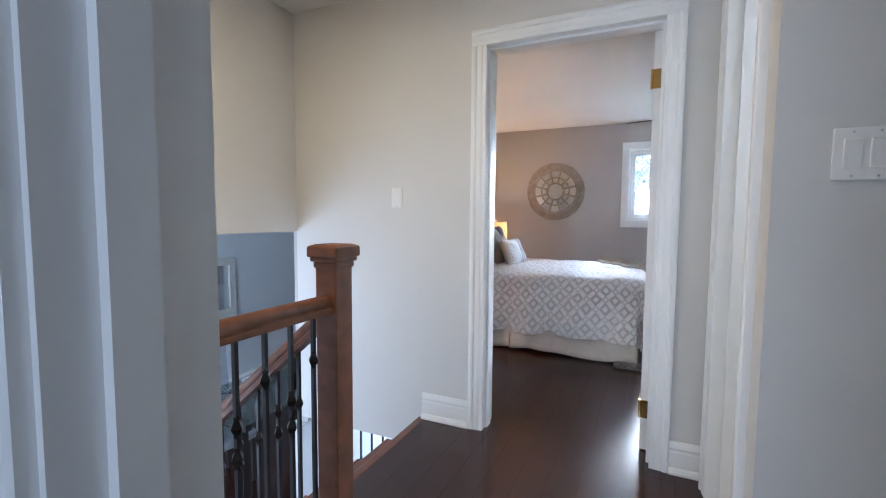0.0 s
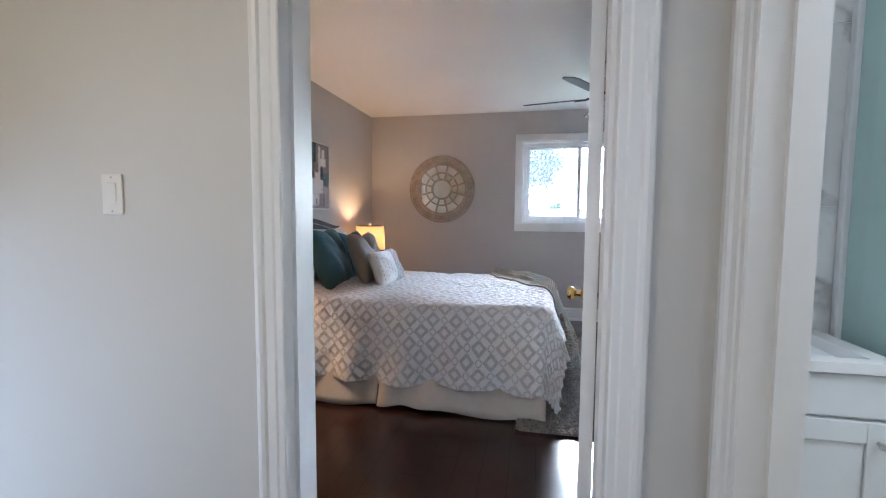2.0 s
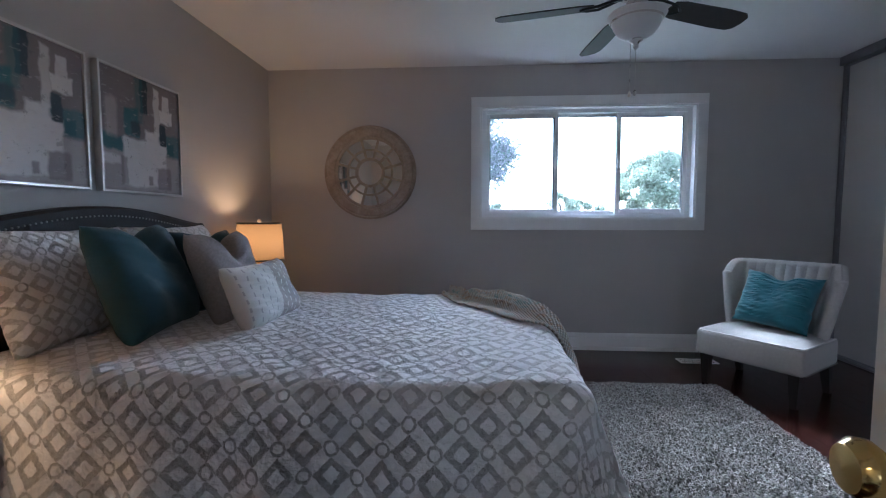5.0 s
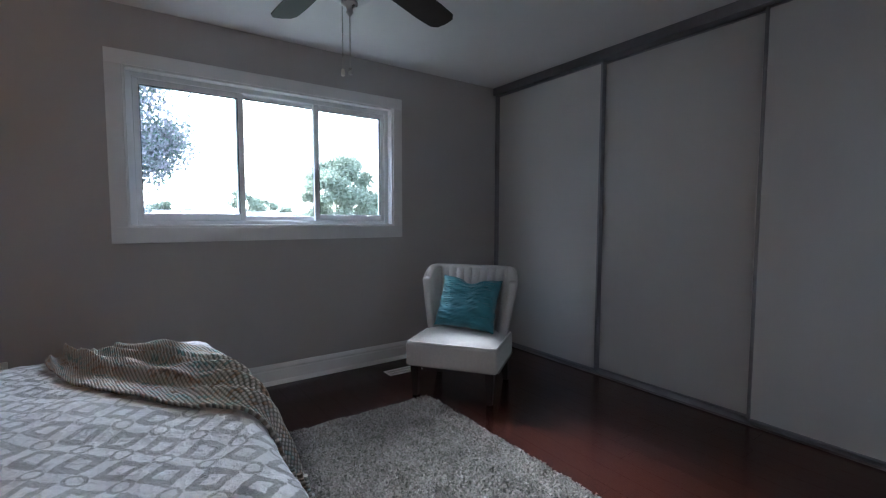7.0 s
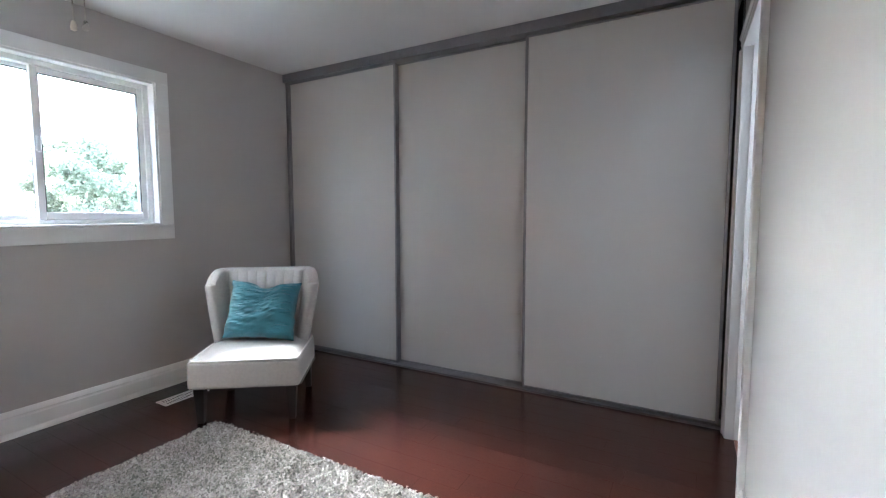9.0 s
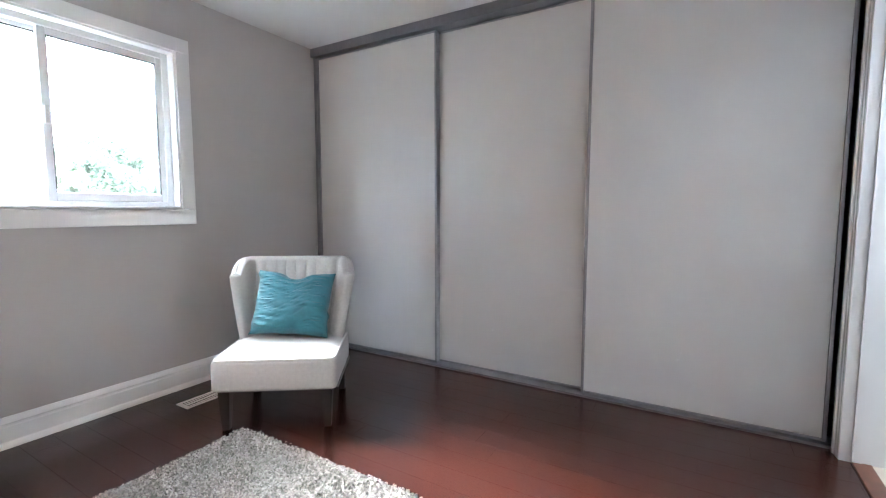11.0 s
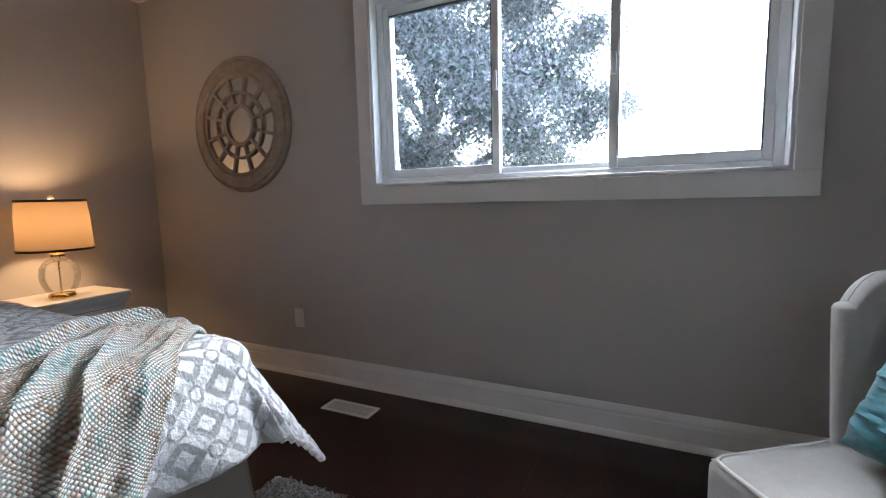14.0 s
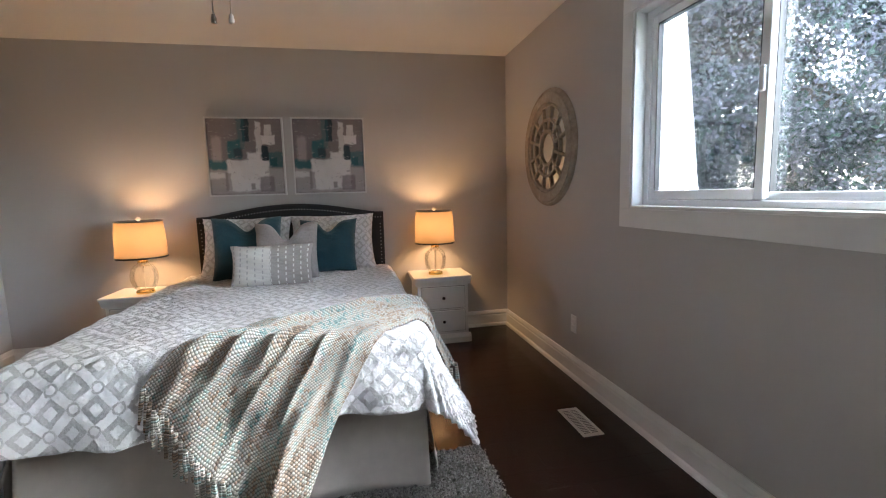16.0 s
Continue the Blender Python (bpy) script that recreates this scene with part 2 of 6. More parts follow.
def make_throw():
    m = mat("knit_throw", (0.5, 0.46, 0.4), 0.9)
    n, l, op, blend, tex, bump = node_kit(m)
    b = n["Principled BSDF"]
    uv = n.new("ShaderNodeTexCoord").outputs["UV"]
    sep = n.new("ShaderNodeSeparateXYZ")
    l.new(uv, sep.inputs[0])
    u, v = sep.outputs[0], sep.outputs[1]
    # knit stitches: staggered rows of slanting loops
    rowf = op("DIVIDE", v, 0.0098)
    row = op("FLOOR", rowf)
    colf = op("ADD", op("DIVIDE", u, 0.0150), op("MULTIPLY", op("MODULO", row, 2.0), 0.5))
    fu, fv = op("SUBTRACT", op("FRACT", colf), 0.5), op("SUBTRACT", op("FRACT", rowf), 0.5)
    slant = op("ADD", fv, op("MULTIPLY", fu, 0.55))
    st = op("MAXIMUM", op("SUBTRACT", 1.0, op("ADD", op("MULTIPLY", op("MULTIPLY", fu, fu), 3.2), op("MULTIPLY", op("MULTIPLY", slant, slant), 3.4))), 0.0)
    mp = n.new("ShaderNodeMapping")
    mp.inputs["Scale"].default_value = (17, 3.2, 1)
    l.new(uv, mp.inputs["Vector"])
    band = tex(1.0, 3, mp.outputs[0], 0.55)
    mp2 = n.new("ShaderNodeMapping")
    mp2.inputs["Scale"].default_value = (120, 55, 1)
    l.new(uv, mp2.inputs["Vector"])
    fleck = tex(1.0, 2, mp2.outputs[0], 0.5)
    ramp = n.new("ShaderNodeValToRGB")
    e = ramp.color_ramp.elements
    stops = ((0.32, (0.20, 0.33, 0.32)), (0.39, (0.50, 0.60, 0.56)), (0.44, (0.55, 0.535, 0.475)), (0.55, (0.62, 0.585, 0.51)),
             (0.62, (0.52, 0.37, 0.26)), (0.70, (0.26, 0.21, 0.165)))
    e[0].position, e[0].color = stops[0][0], (*stops[0][1], 1)
    e[1].position, e[1].color = stops[-1][0], (*stops[-1][1], 1)
    for p, c in stops[1:-1]:
        k = e.new(p)
        k.color = (*c, 1)
    cells = n.new("ShaderNodeCombineXYZ")
    l.new(op("FLOOR", colf), cells.inputs[0])
    l.new(row, cells.inputs[1])
    wn_ = n.new("ShaderNodeTexWhiteNoise")
    l.new(cells.outputs[0], wn_.inputs["Vector"])
    yarn = wn_.outputs["Value"]
    l.new(op("ADD", op("ADD", op("MULTIPLY_ADD", band, 0.74, 0.0), op("MULTIPLY", fleck, 0.10)), op("MULTIPLY_ADD", yarn, 0.22, -0.025)), ramp.inputs[0])
    # shade between the stitches is painted into the yarn colour
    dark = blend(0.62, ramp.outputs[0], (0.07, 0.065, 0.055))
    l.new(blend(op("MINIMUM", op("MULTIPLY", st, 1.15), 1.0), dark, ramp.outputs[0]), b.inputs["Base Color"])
    b.inputs["Roughness"].default_value = 0.95
    l.new(bump(st, 0.9, 0.0045), b.inputs["Normal"])
    return m


def make_rug():
    m = mat("shag_rug", (0.42, 0.40, 0.38), 0.95)
    n, l, op, blend, tex, bump = node_kit(m)
    b = n["Principled BSDF"]
    info = n.new("ShaderNodeNewGeometry")
    rnd = info.outputs["Random Per Island"]
    l.new(blend(rnd, (0.125, 0.117, 0.105), (0.335, 0.312, 0.28)), b.inputs["Base Color"])
    return m


def make_art():
    """Abstract of overlapping brushed blocks: mauve, white, teal and charcoal."""
    m = mat("abstract_canvas", (0.4, 0.36, 0.37), 0.55)
    n, l, op, blend, tex, bump = node_kit(m)
    b = n["Principled BSDF"]
    uv = n.new("ShaderNodeTexCoord").outputs["UV"]
    nz = n.new("ShaderNodeTexNoise")
    nz.inputs["Scale"].default_value, nz.inputs["Detail"].default_value = 7, 6
    l.new(uv, nz.inputs["Vector"])
    wv = n.new("ShaderNodeVectorMath")
    wv.operation = "MULTIPLY_ADD"
    l.new(nz.outputs["Color"], wv.inputs[0])
    wv.inputs[1].default_value = (0.07, 0.10, 0)
    l.new(uv, wv.inputs[2])
    sep = n.new("ShaderNodeSeparateXYZ")
    l.new(wv.outputs[0], sep.inputs[0])
    u, v = op("SUBTRACT", sep.outputs[0], 0.035), op("SUBTRACT", sep.outputs[1], 0.05)
    big = tex(3.0, 5, uv, 0.6)
    c = blend(big, (0.25, 0.215, 0.22), (0.13, 0.112, 0.118))

    def block(c, u0, u1, v0, v1, color, amount=1.0, soft=0.02):
        soft *= 0.45

        def edge(x, a, up):
            nd = n.new("ShaderNodeMapRange")
            nd.inputs["From Min"].default_value, nd.inputs["From Max"].default_value = (a - soft, a + soft) if up else (a + soft, a - soft)
            l.new(x, nd.inputs["Value"])
            return nd.outputs[0]
        f = op("MULTIPLY", op("MULTIPLY", edge(u, u0, True), edge(u, u1, False)), op("MULTIPLY", edge(v, v0, True), edge(v, v1, False)))
        return blend(op("MULTIPLY", f, op("MULTIPLY", op("ADD", big, 0.5), amount)), c, color)
    white, teal, navy, grey, mauve = (0.66, 0.64, 0.64), (0.02, 0.115, 0.14), (0.008, 0.028, 0.045), (0.40, 0.37, 0.37), (0.17, 0.14, 0.15)
    for args in ((0.0, 1.0, 0.0, 0.36, grey, 0.8, 0.05), (0.0, 0.26, 0.34, 0.46, teal, 0.9, 0.03), (0.70, 1.0, 0.36, 0.55, teal, 0.8, 0.03),
                 (0.05, 0.18, 0.45, 0.75, (0.5, 0.42, 0.40), 0.6, 0.04), (0.26, 0.44, 0.48, 0.72, teal, 0.95, 0.03), (0.33, 0.46, 0.50, 0.62, navy, 0.8, 0.03),
                 (0.46, 0.56, 0.70, 1.0, navy, 0.95, 0.015), (0.40, 0.50, 0.60, 1.0, teal, 0.5, 0.03), (0.24, 0.80, 0.05, 0.46, white, 1.0, 0.03),
                 (0.52, 0.70, 0.30, 0.55, white, 0.9, 0.03), (0.64, 0.72, 0.52, 0.95, white, 0.8, 0.02), (0.72, 0.90, 0.66, 0.78, white, 1.0, 0.02),
                 (0.77, 0.86, 0.76, 0.93, white, 0.9, 0.015), (0.71, 0.80, 0.44, 0.64, navy, 0.9, 0.02), (0.82, 0.92, 0.38, 0.48, (0.01, 0.09, 0.11), 1.0, 0.015),
                 (0.66, 0.86, 0.03, 0.24, mauve, 0.8, 0.03), (0.20, 0.28, 0.05, 0.30, mauve, 0.6, 0.02), (0.54, 0.60, 0.06, 0.14, mauve, 0.7, 0.02),
                 (0.0, 0.2, 0.22, 0.30, white, 0.8, 0.03)):
        c = block(c, *args)
    mp = n.new("ShaderNodeMapping")
    mp.inputs["Scale"].default_value = (9, 26, 1)
    l.new(uv, mp.inputs["Vector"])
    stroke, scrape = tex(1.0, 6, mp.outputs[0], 0.7), tex(11, 5, uv, 0.7)
    c = blend(op("MULTIPLY", op("GREATER_THAN", stroke, 0.60), 0.35), c, (0.50, 0.47, 0.47))
    c = blend(op("MULTIPLY", op("GREATER_THAN", scrape, 0.62), 0.40), c, (0.10, 0.09, 0.10))
    l.new(c, b.inputs["Base Color"])
    l.new(bump(tex(60, 4, uv), 0.2, 0.002), b.inputs["Normal"])
    return m


def make_marble():
    m = mat("marble_tile", (0.8, 0.8, 0.79), 0.12)
    n, l, op, blend, tex, bump = node_kit(m)
    b = n["Principled BSDF"]
    tc = n.new("ShaderNodeTexCoord").outputs["Object"]
    nz = n.new("ShaderNodeTexNoise")
    nz.inputs["Scale"].default_value, nz.inputs["Detail"].default_value = 2.2, 8
    l.new(tc, nz.inputs["Vector"])
    vein = op("SUBTRACT", 1.0, op("MINIMUM", op("MULTIPLY", op("ABSOLUTE", op("SUBTRACT", nz.outputs["Fac"], 0.5)), 34.0), 1.0))
    soft = op("SUBTRACT", 1.0, op("MINIMUM", op("MULTIPLY", op("ABSOLUTE", op("SUBTRACT", tex(1.3, 5, tc), 0.5)), 9.0), 1.0))
    f = op("MULTIPLY", vein, op("MULTIPLY_ADD", tex(3.1, 2, tc), 2.2, -0.7))
    c = blend(op("MULTIPLY", soft, 0.35), (0.82, 0.83, 0.83), (0.58, 0.58, 0.57))
    nd = n.new("ShaderNodeClamp")
    l.new(f, nd.inputs[0])
    l.new(blend(nd.outputs[0], c, (0.20, 0.18, 0.165)), b.inputs["Base Color"])
    b.inputs["Roughness"].default_value = 0.42
    return m


def make_weathered():
    m = mat("whitewashed_wood", (0.45, 0.39, 0.32), 0.75)
    n, l, op, blend, tex, bump = node_kit(m)
    b = n["Principled BSDF"]
    tc = n.new("ShaderNodeTexCoord").outputs["Object"]
    a, w = tex(14, 8, tc, 0.7), tex(55, 4, tc, 0.6)
    f = op("MULTIPLY_ADD", a, 0.9, op("MULTIPLY", w, 0.35))
    nd = n.new("ShaderNodeMapRange")
    nd.inputs["From Min"].default_value, nd.inputs["From Max"].default_value = 0.32, 0.92
    l.new(f, nd.inputs["Value"])
    l.new(blend(nd.outputs[0], (0.25, 0.20, 0.155), (0.46, 0.40, 0.335)), b.inputs["Base Color"])
    l.new(bump(f, 0.4, 0.004), b.inputs["Normal"])
    return m


def make_leaf(name, c0, c1):
    m = mat(name, c0, 0.75, spec=0.2)
    n, l, op, blend, tex, bump = node_kit(m)
    b = n["Principled BSDF"]
    rnd = n.new("ShaderNodeNewGeometry").outputs["Random Per Island"]
    l.new(blend(rnd, c0, c1), b.inputs["Base Color"])
    tr = n.new("ShaderNodeBsdfTranslucent")
    l.new(blend(rnd, c0, c1), tr.inputs[0])
    mx = n.new("ShaderNodeMixShader")
    mx.inputs[0].default_value = 0.45
    l.new(b.outputs[0], mx.inputs[1])
    l.new(tr.outputs[0], mx.inputs[2])
    l.new(mx.outputs[0], n["Material Output"].inputs[0])
    return m


def make_glass(name, tint, gloss=0.5):
    """Thin clear sheet: see-through, with a reflection that grows at grazing angles."""
    m = bpy.data.materials.new(name)
    m.use_nodes = True
    n, l = m.node_tree.nodes, m.node_tree.links
    n.remove(n["Principled BSDF"])
    t, g, f, mx = (n.new("ShaderNode" + k) for k in ("BsdfTransparent", "BsdfGlossy", "Fresnel", "MixShader"))
    t.inputs[0].default_value = (*tint, 1)
    g.inputs["Roughness"].default_value = 0.02
    f.inputs[0].default_value = 1.45
    s = n.new("ShaderNodeMath")
    s.operation = "MULTIPLY"
    s.inputs[1].default_value = gloss
    l.new(f.outputs[0], s.inputs[0])
    l.new(s.outputs[0], mx.inputs[0])
    l.new(t.outputs[0], mx.inputs[1])
    l.new(g.outputs[0], mx.inputs[2])
    l.new(mx.outputs[0], n["Material Output"].inputs[0])
    return m


def make_shade():
    m = bpy.data.materials.new("lamp_shade_fabric")
    m.use_nodes = True
    n, l, op, blend, tex, bump = node_kit(m)
    b = n["Principled BSDF"]
    b.inputs["Base Color"].default_value = (0.50, 0.37, 0.23, 1)
    b.inputs["Roughness"].default_value = 0.9
    tr = n.new("ShaderNodeBsdfTranslucent")
    tc = n.new("ShaderNodeTexCoord").outputs["Object"]
    l.new(blend(tex(160, 3, tc), (0.125, 0.088, 0.051), (0.152, 0.111, 0.067)), tr.inputs[0])
    mx = n.new("ShaderNodeMixShader")
    mx.inputs[0].default_value = 0.6
    l.new(b.outputs[0], mx.inputs[1])
    l.new(tr.outputs[0], mx.inputs[2])
    l.new(mx.outputs[0], n["Material Output"].inputs[0])
    return m


def make_mirror():
    m = mat("mirror_silver", (0.86, 0.87, 0.87), 0.03, 1.0, vary=0.01)
    return m


def make_lumbar():
    """Ivory cushion, half plain ivory and half grey, with rows of short stitched dashes."""
    m = mat("stitched_cotton", (0.7, 0.68, 0.64), 0.9)
    n, l, op, blend, tex, bump = node_kit(m)
    b = n["Principled BSDF"]
    uv = n.new("ShaderNodeTexCoord").outputs["UV"]
    sep = n.new("ShaderNodeSeparateXYZ")
    l.new(uv, sep.inputs[0])
    u, v = sep.outputs[0], sep.outputs[1]
    half = op("GREATER_THAN", u, 0.5)
    weave = tex(260, 3, uv)
    base = blend(half, blend(weave, (0.62, 0.60, 0.56), (0.74, 0.72, 0.68)), blend(weave, (0.34, 0.31, 0.29), (0.46, 0.43, 0.40)))
    cu = op("FRACT", op("MULTIPLY", u, 11.0))
    shift = op("MULTIPLY", op("GREATER_THAN", op("FRACT", op("MULTIPLY", u, 5.5)), 0.5), 0.5)
    cv = op("FRACT", op("ADD", op("MULTIPLY", v, 8.0), shift))
    dash = op("MULTIPLY", op("LESS_THAN", op("ABSOLUTE", op("SUBTRACT", cu, 0.5)), 0.085), op("LESS_THAN", op("ABSOLUTE", op("SUBTRACT", cv, 0.5)), 0.27))
    l.new(blend(dash, base, blend(half, (0.45, 0.44, 0.42), (0.78, 0.76, 0.72))), b.inputs["Base Color"])
    b.inputs["Roughness"].default_value = 0.9
    l.new(bump(op("ADD", op("MULTIPLY", dash, 2.0), weave), 0.5, 0.004), b.inputs["Normal"])
    return m


FLOORWOOD, QUILT, SHAM = make_floor_wood(), make_quilt("quilt_pattern", 0.145), make_quilt("sham_pattern", 0.12)
THROW, RUG, ART, MARBLE, WEATHERED = make_throw(), make_rug(), make_art(), make_marble(), make_weathered()
MAPLE = make_leaf("maple_leaf", (0.055, 0.085, 0.06), (0.205, 0.19, 0.225))
GREENLEAF = make_leaf("green_leaf", (0.15, 0.18, 0.13), (0.27, 0.29, 0.22))
GLASS, AQUAGLASS, CLEAR = make_glass("window_glass", (0.96, 0.98, 0.97)), make_glass("table_glass", (0.86, 0.93, 0.91), 0.6), make_glass("lamp_glass", (0.97, 0.97, 0.96), 0.55)
SHADE, MIRROR, LUMBAR = make_shade(), make_mirror(), make_lumbar()
FROST = mat("shower_frosted_glass", (0.50, 0.68, 0.66), 0.22, vary=0.02)
BOWL = mat("frosted_bowl", (0.72, 0.73, 0.72), 0.4, vary=0.02)

# ---- mesh helpers ----
def finish(name, bm, material, smooth=False):
    me = bpy.data.meshes.new(name)
    bm.normal_update()
    bm.to_mesh(me)
    bm.free()
    me.materials.append(material)
    if smooth:
        me.polygons.foreach_set("use_smooth", [True] * len(me.polygons))
        me.set_sharp_from_angle(angle=radians(42))
    return new(name, me)


def part(name, bm, material, parent, label="", smooth=False):
    """One mesh object under a thing or a part."""
    ob = finish(name, bm, material, smooth)
    ob.parent = parent
    if label:
        ob["label"] = label
    return ob


def thing(name, label, category, at=(0, 0, 0), turn=0, group="", kind=""):
    ob = new(name)
    ob.empty_display_size = 0.05
    ob.matrix_basis = pose(*at, 0, 0, turn)
    return tagged(ob, label, category, group, kind)


def structure(name, bm, material, label, smooth=False):
    return tagged(finish(name, bm, material, smooth), label, "", "", "structure")


def box(bm, x0, x1, y0, y1, z0, z1, bevel=0.0, seg=2):
    m = Matrix.Translation(((x0 + x1) / 2, (y0 + y1) / 2, (z0 + z1) / 2)) @ Matrix.Diagonal((abs(x1 - x0), abs(y1 - y0), abs(z1 - z0), 1))
    vs = bmesh.ops.create_cube(bm, size=1, matrix=m)["verts"]
    if bevel:
        es = list({e for v in vs for e in v.link_edges})
        bmesh.ops.bevel(bm, geom=es, offset=bevel, segments=seg, affect="EDGES", profile=0.5)
    return bm


def boxes(*rows, bevel=0.0):
    bm = bmesh.new()
    for r in rows:
        box(bm, *r, bevel=bevel)
    return bm


def lathe(bm, profile, seg=24, at=(0, 0, 0), close=False):
    rings = []
    for r, z in profile:
        rings.append([bm.verts.new((at[0] + r * math.cos(2 * math.pi * k / seg), at[1] + r * math.sin(2 * math.pi * k / seg), at[2] + z)) for k in range(seg)])
    for a, b in zip(rings, rings[1:]):
        for k in range(seg):
            bm.faces.new((a[k], a[(k + 1) % seg], b[(k + 1) % seg], b[k]))
    if close:
        bm.faces.new(rings[0][::-1])
        bm.faces.new(rings[-1])
    return bm


def tube(bm, pts, radius, seg=8, caps=True):
    pts = [Vector(p) for p in pts]
    radii = radius if isinstance(radius, (list, tuple)) else [radius] * len(pts)
    rings, ref = [], Vector((0.13, 0.31, 0.94))
    for i, p in enumerate(pts):
        d = (pts[min(i + 1, len(pts) - 1)] - pts[max(i - 1, 0)]).normalized()
        side = d.cross(ref)
        side = side.normalized() if side.length > 1e-3 else d.orthogonal().normalized()
        up = d.cross(side)
        rings.append([bm.verts.new(p + (side * math.cos(2 * math.pi * k / seg) + up * math.sin(2 * math.pi * k / seg)) * radii[i]) for k in range(seg)])
    for a, b in zip(rings, rings[1:]):
        for k in range(seg):
            bm.faces.new((a[k], a[(k + 1) % seg], b[(k + 1) % seg], b[k]))
    if caps:
        bm.faces.new(rings[0][::-1])
        bm.faces.new(rings[-1])
    return bm


def extrude(bm, profile, p0, p1, out):
    """A moulding: profile points (outward, up) carried along a level or upright line from p0 to p1; out: the way it stands proud."""
    p0, p1, out = Vector(p0), Vector(p1), Vector(out).normalized()
    d = (p1 - p0).normalized()
    up = out.cross(d)
    if up.z < -0.1 or (abs(up.z) < 0.1 and up.x + up.y < 0):
        up = -up
    a = [bm.verts.new(p0 + out * o + up * u) for o, u in profile]
    b = [bm.verts.new(p1 + out * o + up * u) for o, u in profile]
    k = len(profile)
    for i in range(k):
        bm.faces.new((a[i], a[(i + 1) % k], b[(i + 1) % k], b[i]))
    bm.faces.new(a[::-1])
    bm.faces.new(b)
    bmesh.ops.recalc_face_normals(bm, faces=bm.faces[:])
    return bm


BASE = [(0, 0), (0.030, 0), (0.030, 0.010), (0.024, 0.024), (0.016, 0.030), (0.016, 0.098), (0.013, 0.104), (0.013, 0.112), (0.017, 0.118), (0.014, 0.130), (0.008, 0.146), (0, 0.146)]
CASE = [(0, 0), (0.012, 0), (0.015, 0.004), (0.015, 0.020), (0.018, 0.026), (0.018, 0.050), (0.024, 0.056), (0.026, 0.066), (0.024, 0.076), (0.020, 0.080), (0, 0.080)]


def casing(bm, x0, x1, top, y, side, axis="y"):
    """Door casing round an opening x0..x1 up to top, on a wall face at y, standing proud towards side."""
    w = 0.08
    flip = [(o, w - u) for o, u in CASE]

    def P(a, z):
        return (a, y, z) if axis == "y" else (y, a, z)
    out = (0, side, 0) if axis == "y" else (side, 0, 0)
    extrude(bm, flip, P(x0 - w, 0.0), P(x0 - w, top), out)
    extrude(bm, CASE, P(x1, 0.0), P(x1, top), out)
    extrude(bm, CASE, P(x0 - w, top), P(x1 + w, top), out)
    return bm


# ---- the plan ----
XW, YN, XC, CE = -2.06, 7.445, 2.70, 2.42      # west wall, north wall, closet front, ceiling
YD0, YD1 = 3.20, 3.34                          # wall with the bedroom door
DX0, DX1, DTOP = -0.705, 0.114, 2.03            # bedroom door opening
YS = 4.06                                      # south wall beyond the entry
XE = 0.335                                     # east wall of hall and entry
ZL = -1.26                                     # dining floor
WX0, WX1, WZ0, WZ1 = -0.204, 1.578, 1.128, 2.076
T = 0.10

structure("wall_north", boxes((XW - T, WX0, YN, YN + 0.2, -0.3, CE), (WX1, 3.4, YN, YN + 0.2, -0.3, CE), (WX0, WX1, YN, YN + 0.2, -0.3, WZ0), (WX0, WX1, YN, YN + 0.2, WZ1, CE)), WALL,
          "greige painted north wall with the window opening")
structure("wall_west", boxes((XW - T, XW, YD1, YN, -0.3, CE)), WALL, "greige painted wall behind the headboard")
structure("wall_door", boxes((XW, DX0 - 0.02, 3.27, YD1, 0, CE), (XW, -0.82, YD1, 3.47, 0, CE), (DX1 + 0.02, XE, 3.27, YD1, 0, CE), (DX0 - 0.02, DX1 + 0.02, 3.27, YD1, DTOP + 0.02, CE)), WALL,
          "greige bedroom side of the door wall")
structure("wall_hall_north", boxes((-2.0, DX0 - 0.02, YD0, 3.27, -0.18, CE), (DX1 + 0.02, XE, YD0, 3.27, 0, CE), (DX0 - 0.02, DX1 + 0.02, YD0, 3.27, DTOP + 0.02, CE)), HALLWALL,
          "cream grey hall wall beside the bedroom door")
structure("wall_entry", boxes((XE, XE + 0.05, YD0, YS - 0.15, 0, CE)), WALL, "greige wall of the bedroom entry")
EX0, EX1 = 1.90, 2.575
structure("wall_south", boxes((XE, EX0 - 0.02, YS - 0.15, YS, 0, CE), (EX1 + 0.02, 2.72, YS - 0.15, YS, 0, CE), (EX0 - 0.02, EX1 + 0.02, YS - 0.15, YS, DTOP + 0.02, CE)), WALL,
          "greige south wall with a narrow doorway beside the closet")
BY0, BY1 = 2.455, 3.045
structure("wall_hall_return", boxes((XE + T, 1.8, 2.27, 2.37, 0, CE)), HALLWALL, "grey hall wall with the double light switch")
structure("wall_hall_end", boxes((1.8, 1.9, 1.25, 2.37, 0, CE)), HALLWALL, "plain end wall of the hall")
structure("wall_hall_east", boxes((XE, XE + T, 2.27, BY0 - 0.02, 0, CE), (XE, XE + T, BY1 + 0.02, YD0, 0, CE), (XE, XE + T, BY0 - 0.02, BY1 + 0.02, DTOP + 0.02, CE)), HALLWALL,
          "grey hall wall with the bathroom doorway")
structure("wall_hall_south", boxes((-1.3, -0.275, 1.13, 1.25, -0.3, CE), (-0.275, 0.5, 1.13, 1.25, DTOP + 0.02, CE), (0.5, 0.6, 1.13, 1.25, 0, CE)), HALLWALL, "cream grey wall at the south end of the hall")
structure("wall_stair_header", boxes((-2.1, -2.0, 1.13, YD0, 1.055, CE)), HALLWALL, "cream wall hanging over the stairs")
